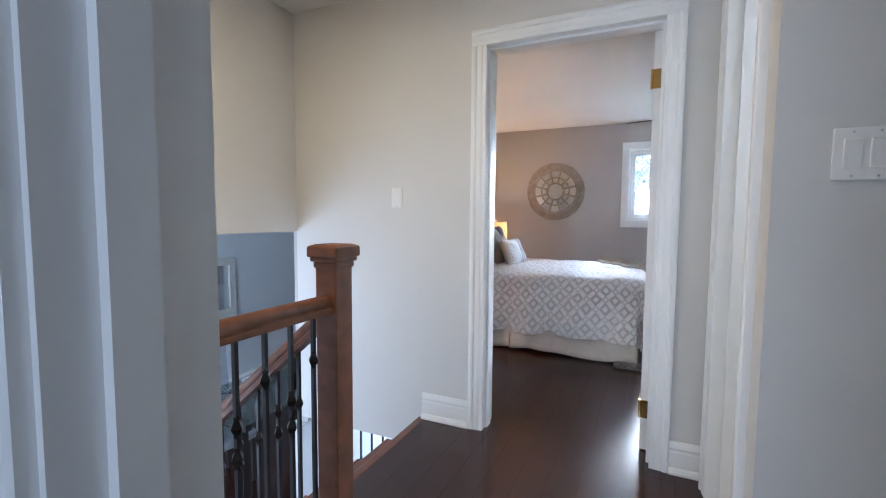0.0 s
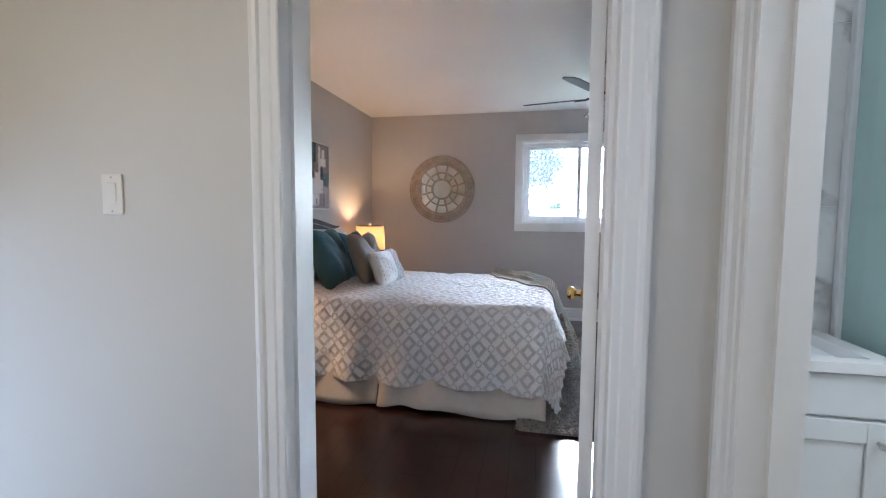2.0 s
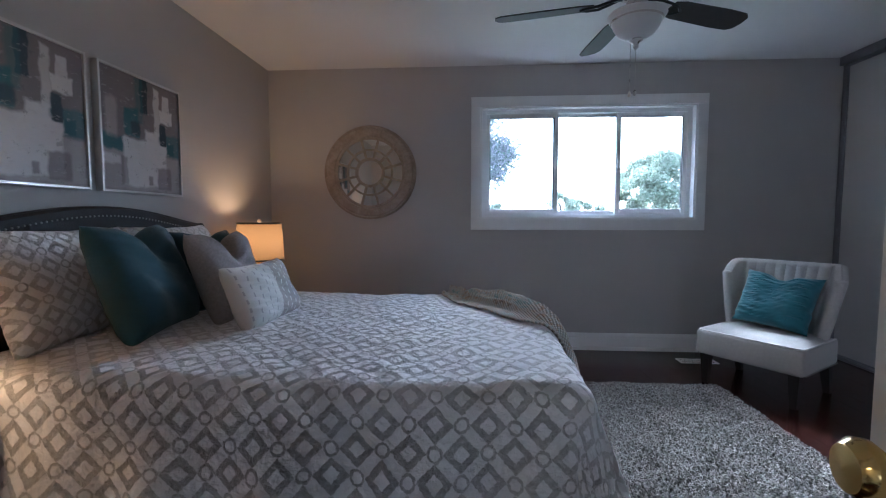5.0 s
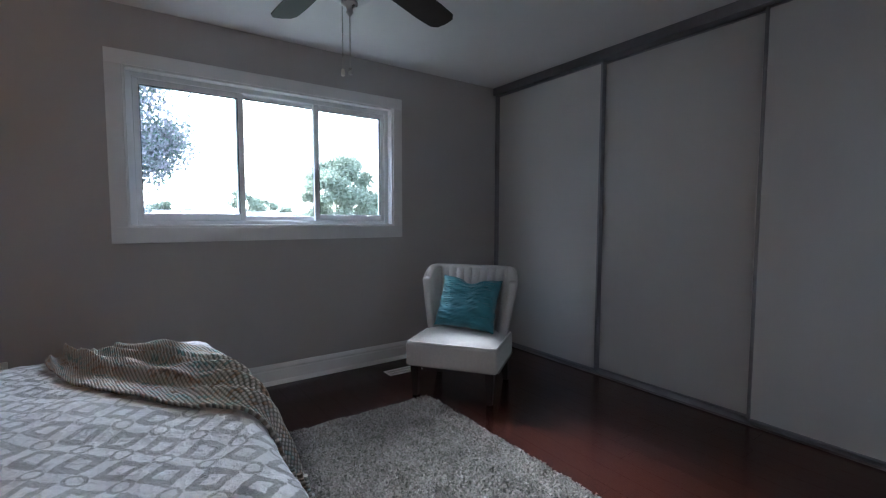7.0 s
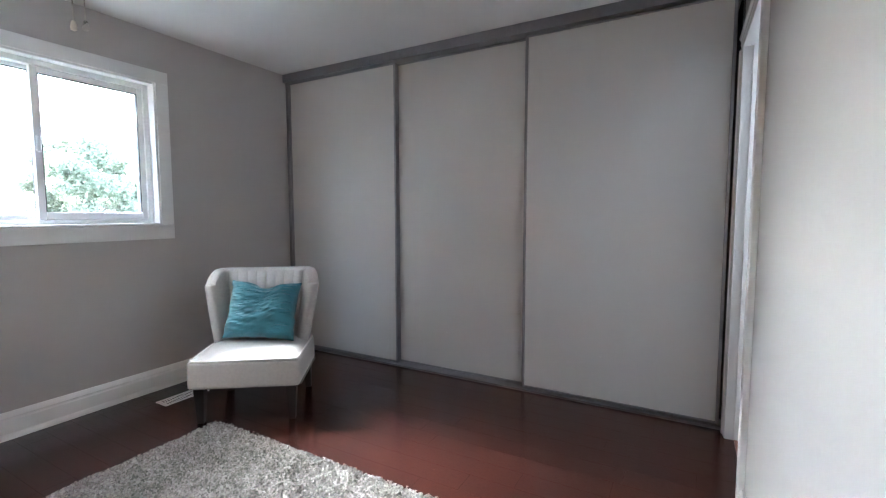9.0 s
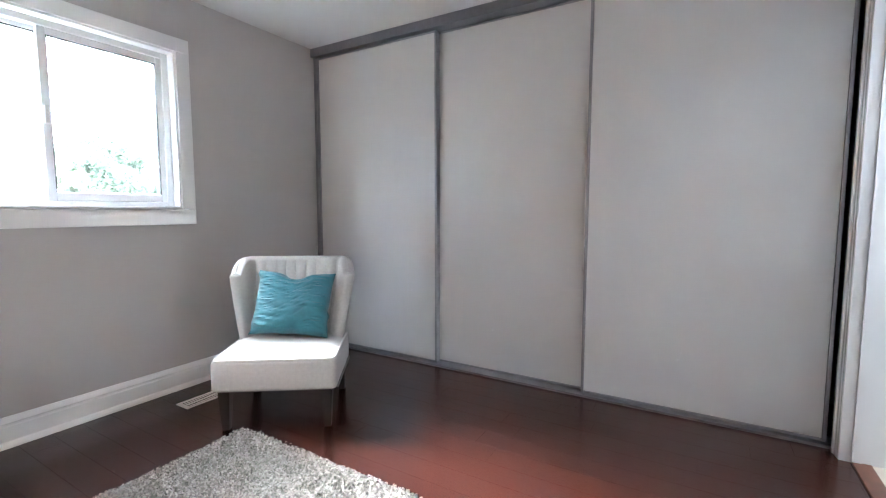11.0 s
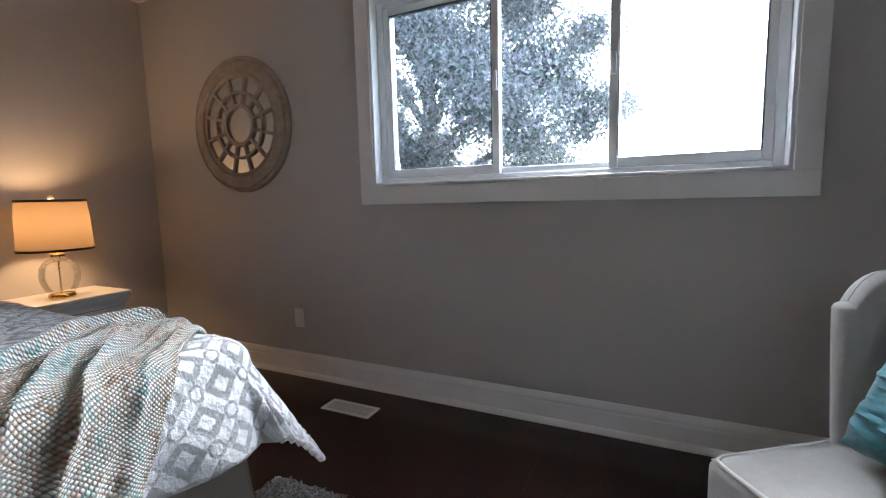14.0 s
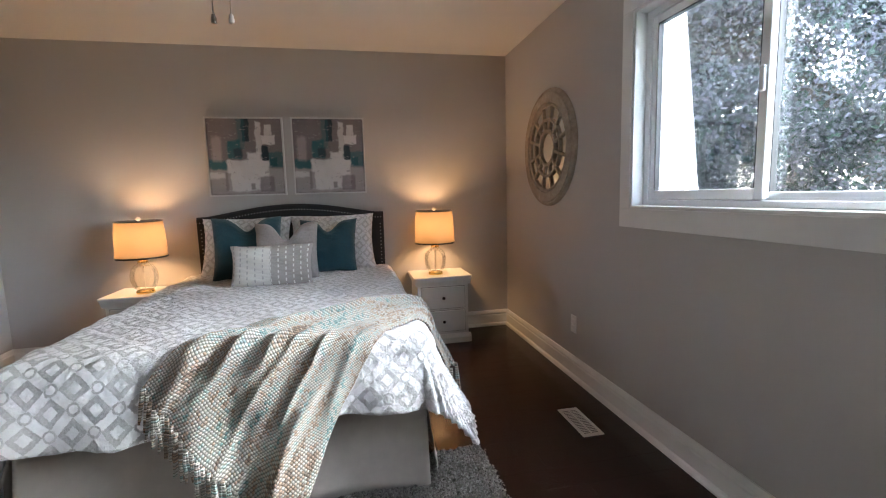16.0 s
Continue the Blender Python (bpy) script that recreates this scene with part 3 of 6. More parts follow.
structure("wall_stair_south", boxes((-5.2, -1.3, 1.03, 1.13, ZL, 1.3), (-2.1, -1.3, 1.03, 1.13, 1.3, CE)), HALLWALL, "cream wall beside the stairs")
structure("wall_south_room", boxes((-2.0, 2.4, -2.6, -2.5, 0, CE), (-2.0, -1.9, -2.5, 1.03, 0, CE), (2.4, 2.5, -2.5, 1.13, 0, CE), (0.6, 2.4, 1.13, 1.23, 0, CE)), HALLWALL, "plain walls of the room behind the hall")
structure("wall_bathroom", boxes((1.80, 1.86, 2.37, 3.91, 0, CE)), LOWWALL, "plain bathroom walls")
structure("wall_ensuite", boxes((1.86, 3.3, 2.0, 2.1, 0, CE), (2.75, 2.85, 2.1, YS, 0, CE)), LOWWALL, "pale walls behind the narrow doorway")
# unlit closet interior: its shade is given as a near-black wall colour
structure("wall_closet_back", boxes((3.3, 3.4, YS - 0.15, YN, 0, CE), (2.72, 3.3, YS - 0.15, YS, 0, CE)), DARKGAP, "closet walls coloured near-black for the shade inside")
structure("wall_dining", boxes((-5.25, -5.15, 1.13, 7.6, ZL, 1.055), (-5.15, -2.1, 7.5, 7.6, ZL, 1.055), (-2.16, -2.06, 3.27, 7.5, ZL, -0.3)), LOWWALL, "pale grey dining room walls")
structure("wall_lower_room", boxes((-0.2, -0.1, 3.27, 7.5, ZL, -0.18), (-2.0, -0.2, 5.7, 5.8, ZL, -0.18), (-0.2, -0.1, 1.2, 3.27, ZL, -0.14)), LOWWALL, "pale walls of the lower room")
structure("ceiling", boxes((XW - T, 3.4, YD0 + 0.02, YN + 0.2, CE, CE + 0.1)), CEIL, "white painted bedroom ceiling")
structure("ceiling_hall", boxes((-2.1, 3.4, -2.6, YD0 + 0.02, CE, CE + 0.1)), CEIL, "white painted hall ceiling")
structure("ceiling_dining", boxes((-5.25, -2.1, 1.03, 7.6, 1.055, 1.2)), CEIL, "white dining room ceiling")
structure("floor_base", boxes((XW, 3.4, 3.27, YN, -0.18, -0.013), (-1.05, XE, YD0, 3.27, -0.14, -0.013), (-1.07, XE, 1.13, YD0, -0.14, -0.013), (XE, 1.9, 1.13, 2.30, -0.14, -0.013), (-2.0, 2.4, -2.6, 1.13, -0.14, -0.013)), DARKGAP, "dark subfloor seen in the plank joints")
structure("floor_dining", boxes((-5.25, -0.2, 1.03, 7.6, ZL - 0.1, ZL)), FLOORWOOD, "dark red-brown wood floor of the dining room")
structure("floor_bathroom", boxes((XE + 0.05, 1.84, 2.30, 3.91, -0.14, 0.0)), BEIGETILE, "beige bathroom floor")
structure("floor_ensuite", boxes((1.86, 2.75, 2.0, YS - 0.04, -0.012, 0.004)), BEIGETILE, "pale beige floor behind the narrow doorway")

# skirting
bm = bmesh.new()
extrude(bm, BASE, (XW, YN, 0), (XC - 0.02, YN, 0), (0, -1, 0))
extrude(bm, BASE, (XW, YD1, 0), (XW, YN, 0), (1, 0, 0))
extrude(bm, BASE, (XW, 3.47, 0), (-0.82, 3.47, 0), (0, 1, 0))
extrude(bm, BASE, (XE, YS, 0), (EX0 - 0.08, YS, 0), (0, 1, 0))
extrude(bm, BASE, (XE, YD1, 0), (XE, YS, 0), (-1, 0, 0))
structure("baseboard", bm, TRIM, "tall white stepped baseboard")
bm = bmesh.new()
extrude(bm, BASE, (-1.07, YD0, 0), (DX0 - 0.08, YD0, 0), (0, -1, 0))
extrude(bm, BASE, (DX1 + 0.08, YD0, 0), (XE, YD0, 0), (0, -1, 0))
extrude(bm, BASE, (XE, 2.27, 0), (1.8, 2.27, 0), (0, -1, 0))
extrude(bm, BASE, (-5.15, 1.13, ZL), (-5.15, 7.5, ZL), (1, 0, 0))
structure("baseboard_hall", bm, TRIM, "tall white stepped baseboard in the hall")

# bedroom door frame and casings
bm = bmesh.new()
for x0, x1 in ((DX0 - 0.018, DX0), (DX1, DX1 + 0.018)):
    box(bm, x0, x1, YD0, YD1, 0, DTOP + 0.018)
box(bm, DX0, DX1, YD0, YD1, DTOP, DTOP + 0.018)
box(bm, DX0, DX0 + 0.012, 3.235, 3.295, 0, DTOP)
box(bm, DX1 - 0.012, DX1, 3.235, 3.295, 0, DTOP)
box(bm, DX0 + 0.012, DX1 - 0.012, 3.235, 3.295, DTOP - 0.012, DTOP)
casing(bm, DX0, DX1, DTOP, YD0, -1)
casing(bm, DX0, DX1, DTOP, YD1, 1)
structure("trim_bedroom_door", bm, TRIM, "white moulded casing of the bedroom doorway")
bm = bmesh.new()
for y0, y1 in ((BY0 - 0.018, BY0), (BY1, BY1 + 0.018)):
    box(bm, XE, XE + T, y0, y1, 0, DTOP + 0.018)
box(bm, XE, XE + T, BY0, BY1, DTOP, DTOP + 0.018)
box(bm, XE + 0.04, XE + 0.08, BY1 - 0.012, BY1, 0, DTOP)
box(bm, XE + 0.04, XE + 0.08, BY0, BY0 + 0.012, 0, DTOP)
casing(bm, BY0, BY1, DTOP, XE, -1, "x")
structure("trim_bathroom_door", bm, TRIM, "white moulded casing of the bathroom doorway")
bm = bmesh.new()
for x0, x1 in ((EX0 - 0.018, EX0), (EX1, EX1 + 0.018)):
    box(bm, x0, x1, YS - 0.15, YS, 0, DTOP + 0.018)
box(bm, EX0, EX1, YS - 0.15, YS, DTOP, DTOP + 0.018)
box(bm, EX1 - 0.012, EX1, YS - 0.065, YS - 0.03, 0, DTOP)
casing(bm, EX0, EX1, DTOP, YS, 1)
structure("trim_narrow_door", bm, TRIM, "white moulded casing of the narrow doorway")
bm = bmesh.new()
box(bm, -0.275, -0.257, 1.13, 1.25, 0, DTOP)
box(bm, -0.257, -0.245, 1.165, 1.20, 0, DTOP)
extrude(bm, [(o, 0.08 - u) for o, u in CASE], (-0.345, 1.25, 0), (-0.345, 1.25, DTOP), (0, 1, 0))
extrude(bm, [(o, 0.08 - u) for o, u in CASE], (-0.345, 1.13, 0), (-0.345, 1.13, DTOP), (0, -1, 0))
structure("trim_hall_door", bm, TRIM, "white casing of the doorway at the hall's end")
structure("threshold", boxes((EX0, EX1, YS - 0.10, YS - 0.03, -0.012, 0.008), bevel=0.003), NOSING, "oak threshold strip of the narrow doorway")

# window
bm = bmesh.new()
TW = 0.082
for r in ((WX0 - TW, WX1 + TW, YN - 0.018, YN, WZ1, WZ1 + TW), (WX0 - TW, WX1 + TW, YN - 0.018, YN, WZ0 - TW - 0.012, WZ0), (WX0 - TW, WX0, YN - 0.018, YN, WZ0, WZ1), (WX1, WX1 + TW, YN - 0.018, YN, WZ0, WZ1)):
    box(bm, *r, bevel=0.003)
for r in ((WX0, WX0 + 0.014, YN - 0.012, YN + 0.10, WZ0, WZ1), (WX1 - 0.014, WX1, YN - 0.012, YN + 0.10, WZ0, WZ1), (WX0 + 0.014, WX1 - 0.014, YN - 0.012, YN + 0.10, WZ1 - 0.014, WZ1), (WX0 + 0.014, WX1 - 0.014, YN - 0.024, YN + 0.10, WZ0, WZ0 + 0.016)):
    box(bm, *r, bevel=0.003)
window = tagged(finish("window_1", bm, TRIM), "three-pane white vinyl sliding window with a broad white trim", "", "", "structure")
ix0, ix1, iz0, iz1 = WX0 + 0.014, WX1 - 0.014, WZ0 + 0.016, WZ1 - 0.014
bm = bmesh.new()
for r in ((ix0, ix0 + 0.035, YN + 0.05, YN + 0.17, iz0, iz1), (ix1 - 0.035, ix1, YN + 0.05, YN + 0.17, iz0, iz1), (ix0 + 0.035, ix1 - 0.035, YN + 0.05, YN + 0.17, iz1 - 0.032, iz1), (ix0 + 0.035, ix1 - 0.035, YN + 0.05, YN + 0.17, iz0, iz0 + 0.026)):
    box(bm, *r, bevel=0.003)
box(bm, ix0 + 0.035, ix1 - 0.035, YN + 0.078, YN + 0.084, iz0 + 0.026, iz0 + 0.036)
part("window_frame", bm, VINYL, window)


def sash(x0, x1, y, z0, z1, rail, latch):
    bm = bmesh.new()
    for r in ((x0, x0 + rail, y, y + 0.03, z0, z1), (x1 - rail, x1, y, y + 0.03, z0, z1), (x0 + rail, x1 - rail, y, y + 0.03, z1 - rail, z1), (x0 + rail, x1 - rail, y, y + 0.03, z0, z0 + rail * 1.25)):
        box(bm, *r, bevel=0.004)
    ob = part("sash", bm, VINYL, window)
    gasket = bmesh.new()
    g = 0.004
    for r in ((x0 + rail, x0 + rail + g, y + 0.002, y + 0.028, z0 + rail * 1.25, z1 - rail), (x1 - rail - g, x1 - rail, y + 0.002, y + 0.028, z0 + rail * 1.25, z1 - rail), (x0 + rail, x1 - rail, y + 0.002, y + 0.028, z1 - rail - g, z1 - rail)):
        box(gasket, *r)
    part("gasket", gasket, BLACKMETAL, ob)
    pane = part("pane", boxes((x0 + rail, x1 - rail, y + 0.013, y + 0.016, z0 + rail * 1.25, z1 - rail)), GLASS, ob)
    pane.visible_shadow = False
    if latch:
        lx = x1 - rail * 0.5 if latch > 0 else x0 + rail * 0.5
        lb = bmesh.new()
        box(lb, lx - 0.011, lx + 0.011, y - 0.014, y, (z0 + z1) / 2 - 0.045, (z0 + z1) / 2 + 0.045, bevel=0.006, seg=3)
        part("latch", lb, VINYL, ob)
    return ob


zz0, zz1 = iz0 + 0.026, iz1 - 0.032
sash(ix0 + 0.03, 0.465, YN + 0.06, zz0, zz1, 0.036, 1)
sash(0.42, 0.995, YN + 0.098, zz0 - 0.012, zz1 + 0.012, 0.034, 0)
sash(0.950, ix1 - 0.03, YN + 0.06, zz0, zz1, 0.036, -1)

# closet front: top track, bottom track and three sliding doors
structure("trim_closet_track", boxes((XC - 0.035, XC + 0.10, YS + 0.002, YN - 0.002, 2.352, CE - 0.002), (XC - 0.03, XC + 0.09, YS + 0.002, YN - 0.03, 0.0, 0.014), (XC - 0.004, XC + 0.01, YN - 0.03, YN - 0.002, 0.0, 2.352)), ALU,
          "grey aluminium tracks of the sliding closet")
for k, (y0, y1, x) in enumerate(((6.270, YN - 0.03, XC + 0.005), (5.215, 6.293, XC + 0.048), (4.092, 5.245, XC + 0.005))):
    d = thing("closet_door", "tall white sliding closet door in a grey aluminium frame", "closet door", (x, y0, 0.016), group="sliding closet doors")
    w, h = y1 - y0, 2.332
    part("panel", boxes((0.006, 0.020, 0.012, w - 0.012, 0.01, h - 0.01)), CLOSET, d)
    for a in (0, w - 0.017):
        bm = bmesh.new()
        box(bm, -0.006, 0.028, a, a + 0.017, 0, h, bevel=0.003)
        part("stile", bm, ALU, d)
    part("top_rail", boxes((0.0, 0.026, 0.017, w - 0.017, h - 0.012, h), bevel=0.002), ALU, d)
    part("bottom_rail", boxes((0.0, 0.026, 0.017, w - 0.017, 0.0, 0.013), bevel=0.002), ALU, d)


# floor planks, laid north to south
def planks(parent, x0, x1, y0, y1, z, seed):
    rng = random.Random(seed)
    w, x, cache = 0.127, x0, {}
    while x < x1 - 0.005:
        ww = min(w, x1 - x)
        y = y0 - rng.uniform(0.0, 0.9)
        while y < y1:
            ln = rng.choice((0.75, 0.9, 1.05, 1.2))
            a, b = max(y, y0), min(y + ln, y1)
            y += ln
            if b - a < 0.02:
                continue
            key = (round(ww, 3), round(b - a, 3))
            if key not in cache:
                pb = bmesh.new()
                g = 0.0003
                box(pb, g, ww - g, g, b - a - g, -0.012, 0.0, bevel=0.0004, seg=1)
                me = bpy.data.meshes.new("plank")
                pb.to_mesh(me)
                pb.free()
                me.materials.append(FLOORWOOD)
                cache[key] = me
            ob = new("plank", cache[key])
            ob.parent = parent
            ob.location = (x, a, z)
        x += w


def lay_floors():
    f1 = tagged(new("floor"), "dark red-brown polished hardwood plank floor", "", "", "structure")
    planks(f1, XW, XC, YD1, YN, 0.0, 3)
    f2 = tagged(new("floor_hall"), "dark red-brown polished hardwood plank floor of the hall", "", "", "structure")
    planks(f2, -1.05, XE, 1.13, YD1, 0.0, 5)
    planks(f2, XE + 0.002, 1.8, 1.13, 2.27, 0.0, 6)

# ---- bedroom door ----
def panel_door(at, turn, w=0.74, h=2.02, t=0.035):
    """Six-panel door; hinge edge at the origin, leaf along +x, thickness along -y."""
    d = thing("bedroom_door", "open white six-panel bedroom door with a brass knob", "door", at, turn)
    s, mid = 0.105, 0.10
    cols = ((s, (w - mid) / 2), ((w + mid) / 2, w - s))
    rows = ((0.16, 0.77), (0.95, 1.60), (1.72, 1.90))
    bm = bmesh.new()
    for x0, x1 in ((0, s), (w - s, w), (cols[0][1], cols[1][0])):
        box(bm, x0, x1, -t, 0, 0, h)
    for z0, z1 in ((0, rows[0][0]), (rows[0][1], rows[1][0]), (rows[1][1], rows[2][0]), (rows[2][1], h)):
        for x0, x1 in cols:
            box(bm, x0, x1, -t, 0, z0, z1)
    part("leaf", bm, DOORWHITE, d)
    for z0, z1 in rows:
        for x0, x1 in cols:
            pb = bmesh.new()
            box(pb, x0, x1, -t + 0.013, -0.013, z0, z1)
            for f0, f1 in ((-0.014, -0.005), (-t + 0.005, -t + 0.014)):
                box(pb, x0 + 0.035, x1 - 0.035, f0, f1, z0 + 0.035, z1 - 0.035, bevel=0.004)
            for f in (-0.010, -t + 0.002):
                for r in ((x0, x0 + 0.012, f, f + 0.008, z0, z1), (x1 - 0.012, x1, f, f + 0.008, z0, z1), (x0 + 0.012, x1 - 0.012, f, f + 0.008, z0, z0 + 0.012), (x0 + 0.012, x1 - 0.012, f, f + 0.008, z1 - 0.012, z1)):
                    box(pb, *r, bevel=0.003)
            part("door_panel", pb, DOORWHITE, d)
    for sgn in (1, -1):
        kb = lathe(bmesh.new(), [(0.0, 0), (0.032, 0), (0.034, 0.004), (0.030, 0.008), (0.014, 0.012), (0.012, 0.028), (0.020, 0.034), (0.028, 0.044), (0.029, 0.054), (0.022, 0.064), (0.0, 0.067)], 24)
        bmesh.ops.transform(kb, matrix=pose(w - 0.065, 0.0 if sgn > 0 else -t, 0.885, -90 if sgn > 0 else 90, 0, 0), verts=kb.verts)
        part("knob", kb, BRASS, d, "round polished brass knob", smooth=True)
    for z in (0.205, 1.80):
        hb = bmesh.new()
        box(hb, -0.002, 0.001, -t, 0.0, z - 0.045, z + 0.045)
        tube(hb, [(0.0, 0.006, z - 0.045), (0.0, 0.006, z + 0.045)], 0.006, 10)
        part("hinge", hb, BRASS, d, "brass hinge")
    return d


panel_door((DX1 - 0.044, YD1 + 0.005, 0.008), 83.6)
for z in (0.213, 1.808):
    hb = boxes((DX1 - 0.003, DX1 - 0.0005, 3.298, 3.332, z - 0.04, z + 0.04))
    for dz in (-0.03, 0, 0.03):
        box(hb, DX1 - 0.005, DX1 - 0.003, 3.312, 3.318, z + dz - 0.003, z + dz + 0.003)
    tagged(finish("door_hinge_plate", hb, BRASS), "brass hinge leaf screwed to the white door jamb", "hinge", "door hinge plates")


# ---- switches, outlet, vents ----
def plate(name, label, category, at, turn, gangs=1, outlet=False):
    """Cover plate in its own xz plane, front towards -y."""
    o = thing(name, label, category, at, turn)
    w = 0.07 + 0.046 * (gangs - 1)
    bm = bmesh.new()
    box(bm, -w / 2, w / 2, -0.006, 0, -0.058, 0.058, bevel=0.0035)
    part("cover_plate", bm, SWITCH, o)
    for g in range(gangs):
        x = (g - (gangs - 1) / 2) * 0.046
        if outlet:
            for z in (-0.02, 0.02):
                bm = bmesh.new()
                box(bm, x - 0.017, x + 0.017, -0.009, -0.005, z - 0.014, z + 0.014, bevel=0.004)
                part("socket", bm, SWITCH, o)
        else:
            bm = bmesh.new()
            box(bm, x - 0.0165, x + 0.0165, -0.0085, -0.004, -0.033, 0.033, bevel=0.002)
            bmesh.ops.rotate(bm, cent=(x, -0.006, 0), matrix=Matrix.Rotation(radians(4), 3, "X"), verts=bm.verts)
            part("rocker", bm, SWITCH, o)
        for z in (-0.048, 0.048):
            sb = lathe(bmesh.new(), [(0.0028, 0), (0.0028, 0.001), (0.0, 0.0014)], 8)
            bmesh.ops.transform(sb, matrix=pose(x, -0.0058, z, 90, 0, 0), verts=sb.verts)
            part("screw", sb, NICKEL, o)
    return o


plate("light_switch", "white single rocker light switch on the hall wall", "light switch", (-1.243, YD0, 1.262), 0)
plate("double_switch", "white double rocker light switch beside the bathroom door", "light switch", (0.500, 2.27, 1.297), 0, 2)
plate("wall_outlet", "white power outlet low on the greige wall", "outlet", (-0.79, YN, 0.36), 0, 1, True)


def floor_vent(at, turn):
    v = thing("floor_vent", "white metal floor register set in the dark planks", "vent", at, turn, "floor vents")
    w, d = 0.29, 0.115
    bm = bmesh.new()
    for r in ((0, w, 0, 0.016), (0, w, d - 0.016, d), (0, 0.016, 0.016, d - 0.016), (w - 0.016, w, 0.016, d - 0.016)):
        box(bm, *r, 0.0005, 0.006, bevel=0.0015)
    part("frame", bm, TRIM, v)
    # black sheet painted as the shade below the slats
    part("backing", boxes((0.016, w - 0.016, 0.016, d - 0.016, 0.0005, 0.0015)), DARKGAP, v)
    n = 17
    for k in range(n):
        x = 0.022 + (w - 0.044) * k / (n - 1)
        part("slat", boxes((x - 0.0028, x + 0.0028, 0.016, d - 0.016, 0.002, 0.005)), TRIM, v)
    part("slat", boxes((0.016, w - 0.016, d / 2 - 0.004, d / 2 + 0.004, 0.002, 0.0055)), TRIM, v)
    return v


floor_vent((-0.385, 7.13, 0), 0)
floor_vent((1.365, 7.105, 0), 0)


# ---- bed ----
BX0, BX1, BY_S, BY_N, BTOP = -1.97, 0.03, 4.82, 6.32, 0.658


def cloth_noise(x, y, s):
    return noise.noise(Vector((x * s, y * s, 3.7)))


def drape(u, v, lift=0.0, flare=0.34):
    """A point of a flat sheet laid over the mattress: (u, v) are its flat coordinates; beyond the edges it bends down, round the corners too."""
    r = 0.075
    ex, ey0, ey1 = BX1 - 0.02, BY_S + 0.02, BY_N - 0.02
    a = max(u - ex, 0.0)
    b = max(v - ey1, 0.0) - max(ey0 - v, 0.0)
    d = math.hypot(a, b)
    px, py = min(u, ex), min(max(v, ey0), ey1)
    crown = 0.025 * (1 - ((v - 5.57) / 0.8) ** 2) + 0.015 * cloth_noise(u, v, 3.1) + 0.010 * cloth_noise(u, v, 8.0) + 0.006 * cloth_noise(u, v, 17.0) + 0.003 * cloth_noise(u, v, 34.0)
    top = BTOP + crown
    if d < 1e-6:
        return Vector((px, py, top + lift))
    dx, dy = a / d, b / d
    if b > 0:
        d *= 1 - 0.10 * (2 * abs(dx * dy)) ** 2
    arc = r * math.pi / 2
    if d < arc:
        t = d / r
        out, down = r * math.sin(t), r * (1 - math.cos(t))
        n_out, n_up = math.sin(t), math.cos(t)
    else:
        e = d - arc
        wave = 0.030 * min(e / 0.3, 1) * math.sin((u * dy - v * dx) * 17 + 2.2 * cloth_noise(u, v, 2.0)) + (0.02 * cloth_noise(u, v, 4.0) + 0.007 * cloth_noise(u, v, 11.0)) * min(e / 0.2, 1)
        wave *= 1 - 1.7 * abs(dx * dy)
        lean = flare if b >= 0 else flare * dx * dx + 0.12 * dy * dy
        out, down = r + (lean + (0.24 * math.sqrt(2 * abs(dx * dy)) if b > 0 else 0.0)) * e + wave, r + e * 0.985
        n_out, n_up = 1.0, 0.1
    return Vector((px + dx * (out + n_out * lift), py + dy * (out + n_out * lift), max(top - down + n_up * lift, 0.014)))


def sheet(bm, nu, nv, fn, uvfn, flip=False):
    """A grid of points fn(i/nu, j/nv) with its own UV map."""
    layer = bm.loops.layers.uv.new("UVMap")
    g = [[bm.verts.new(fn(i / nu, j / nv)) for j in range(nv + 1)] for i in range(nu + 1)]
    for i in range(nu):
        for j in range(nv):
            q = ((i, j), (i + 1, j), (i + 1, j + 1), (i, j + 1))
            q = q[::-1] if flip else q
            f = bm.faces.new([g[a][b] for a, b in q])
            for lp, (a, b) in zip(f.loops, q):
                lp[layer].uv = uvfn(a / nu, b / nv)
    return g


def thicken(ob, t):
    m = ob.modifiers.new("thick", "SOLIDIFY")
    m.thickness, m.offset = t, -1


bed = thing("bed", "double bed with cream skirt and black arched headboard", "bed")
part("mattress", boxes((BX0, BX1, BY_S, BY_N, 0.33, 0.628), bevel=0.04), PAPER, bed, smooth=True)
part("box_spring", boxes((BX0, BX1 - 0.01, BY_S + 0.01, BY_N - 0.01, 0.10, 0.328), bevel=0.012), SKIRT, bed)
for x, y in ((BX0 + 0.1, BY_S + 0.1), (BX1 - 0.12, BY_S + 0.1), (BX0 + 0.1, BY_N - 0.1), (BX1 - 0.12, BY_N - 0.1)):
    part("leg", lathe(bmesh.new(), [(0.022, 0), (0.028, 0.1)], 12, (x, y, 0), True), LEGWOOD, bed)


def skirt_run(p0, p1, out, n, flare):
    p0, p1, out = Vector(p0), Vector(p1), Vector(out)
    ln = (p1 - p0).length

    def fn(s, t):
        z = 0.34 * (1 - t) + 0.006 + 0.012 * t * (1 + math.sin(s * ln * 7))
        w = t * (flare + 0.016 * math.sin(s * ln * 21 + 2 * math.sin(s * ln * 5)) + 0.012 * cloth_noise(s * ln, t, 6)) + 0.006
        p = p0.lerp(p1, s) + out * w
        return (p.x, p.y, z)
    bm = bmesh.new()
    sheet(bm, n, 8, fn, lambda s, t: (s * ln, t * 0.34))
    ob = part("bed_skirt", bm, SKIRT, bed, "gathered cream cotton bed skirt", smooth=True)
    thicken(ob, 0.003)


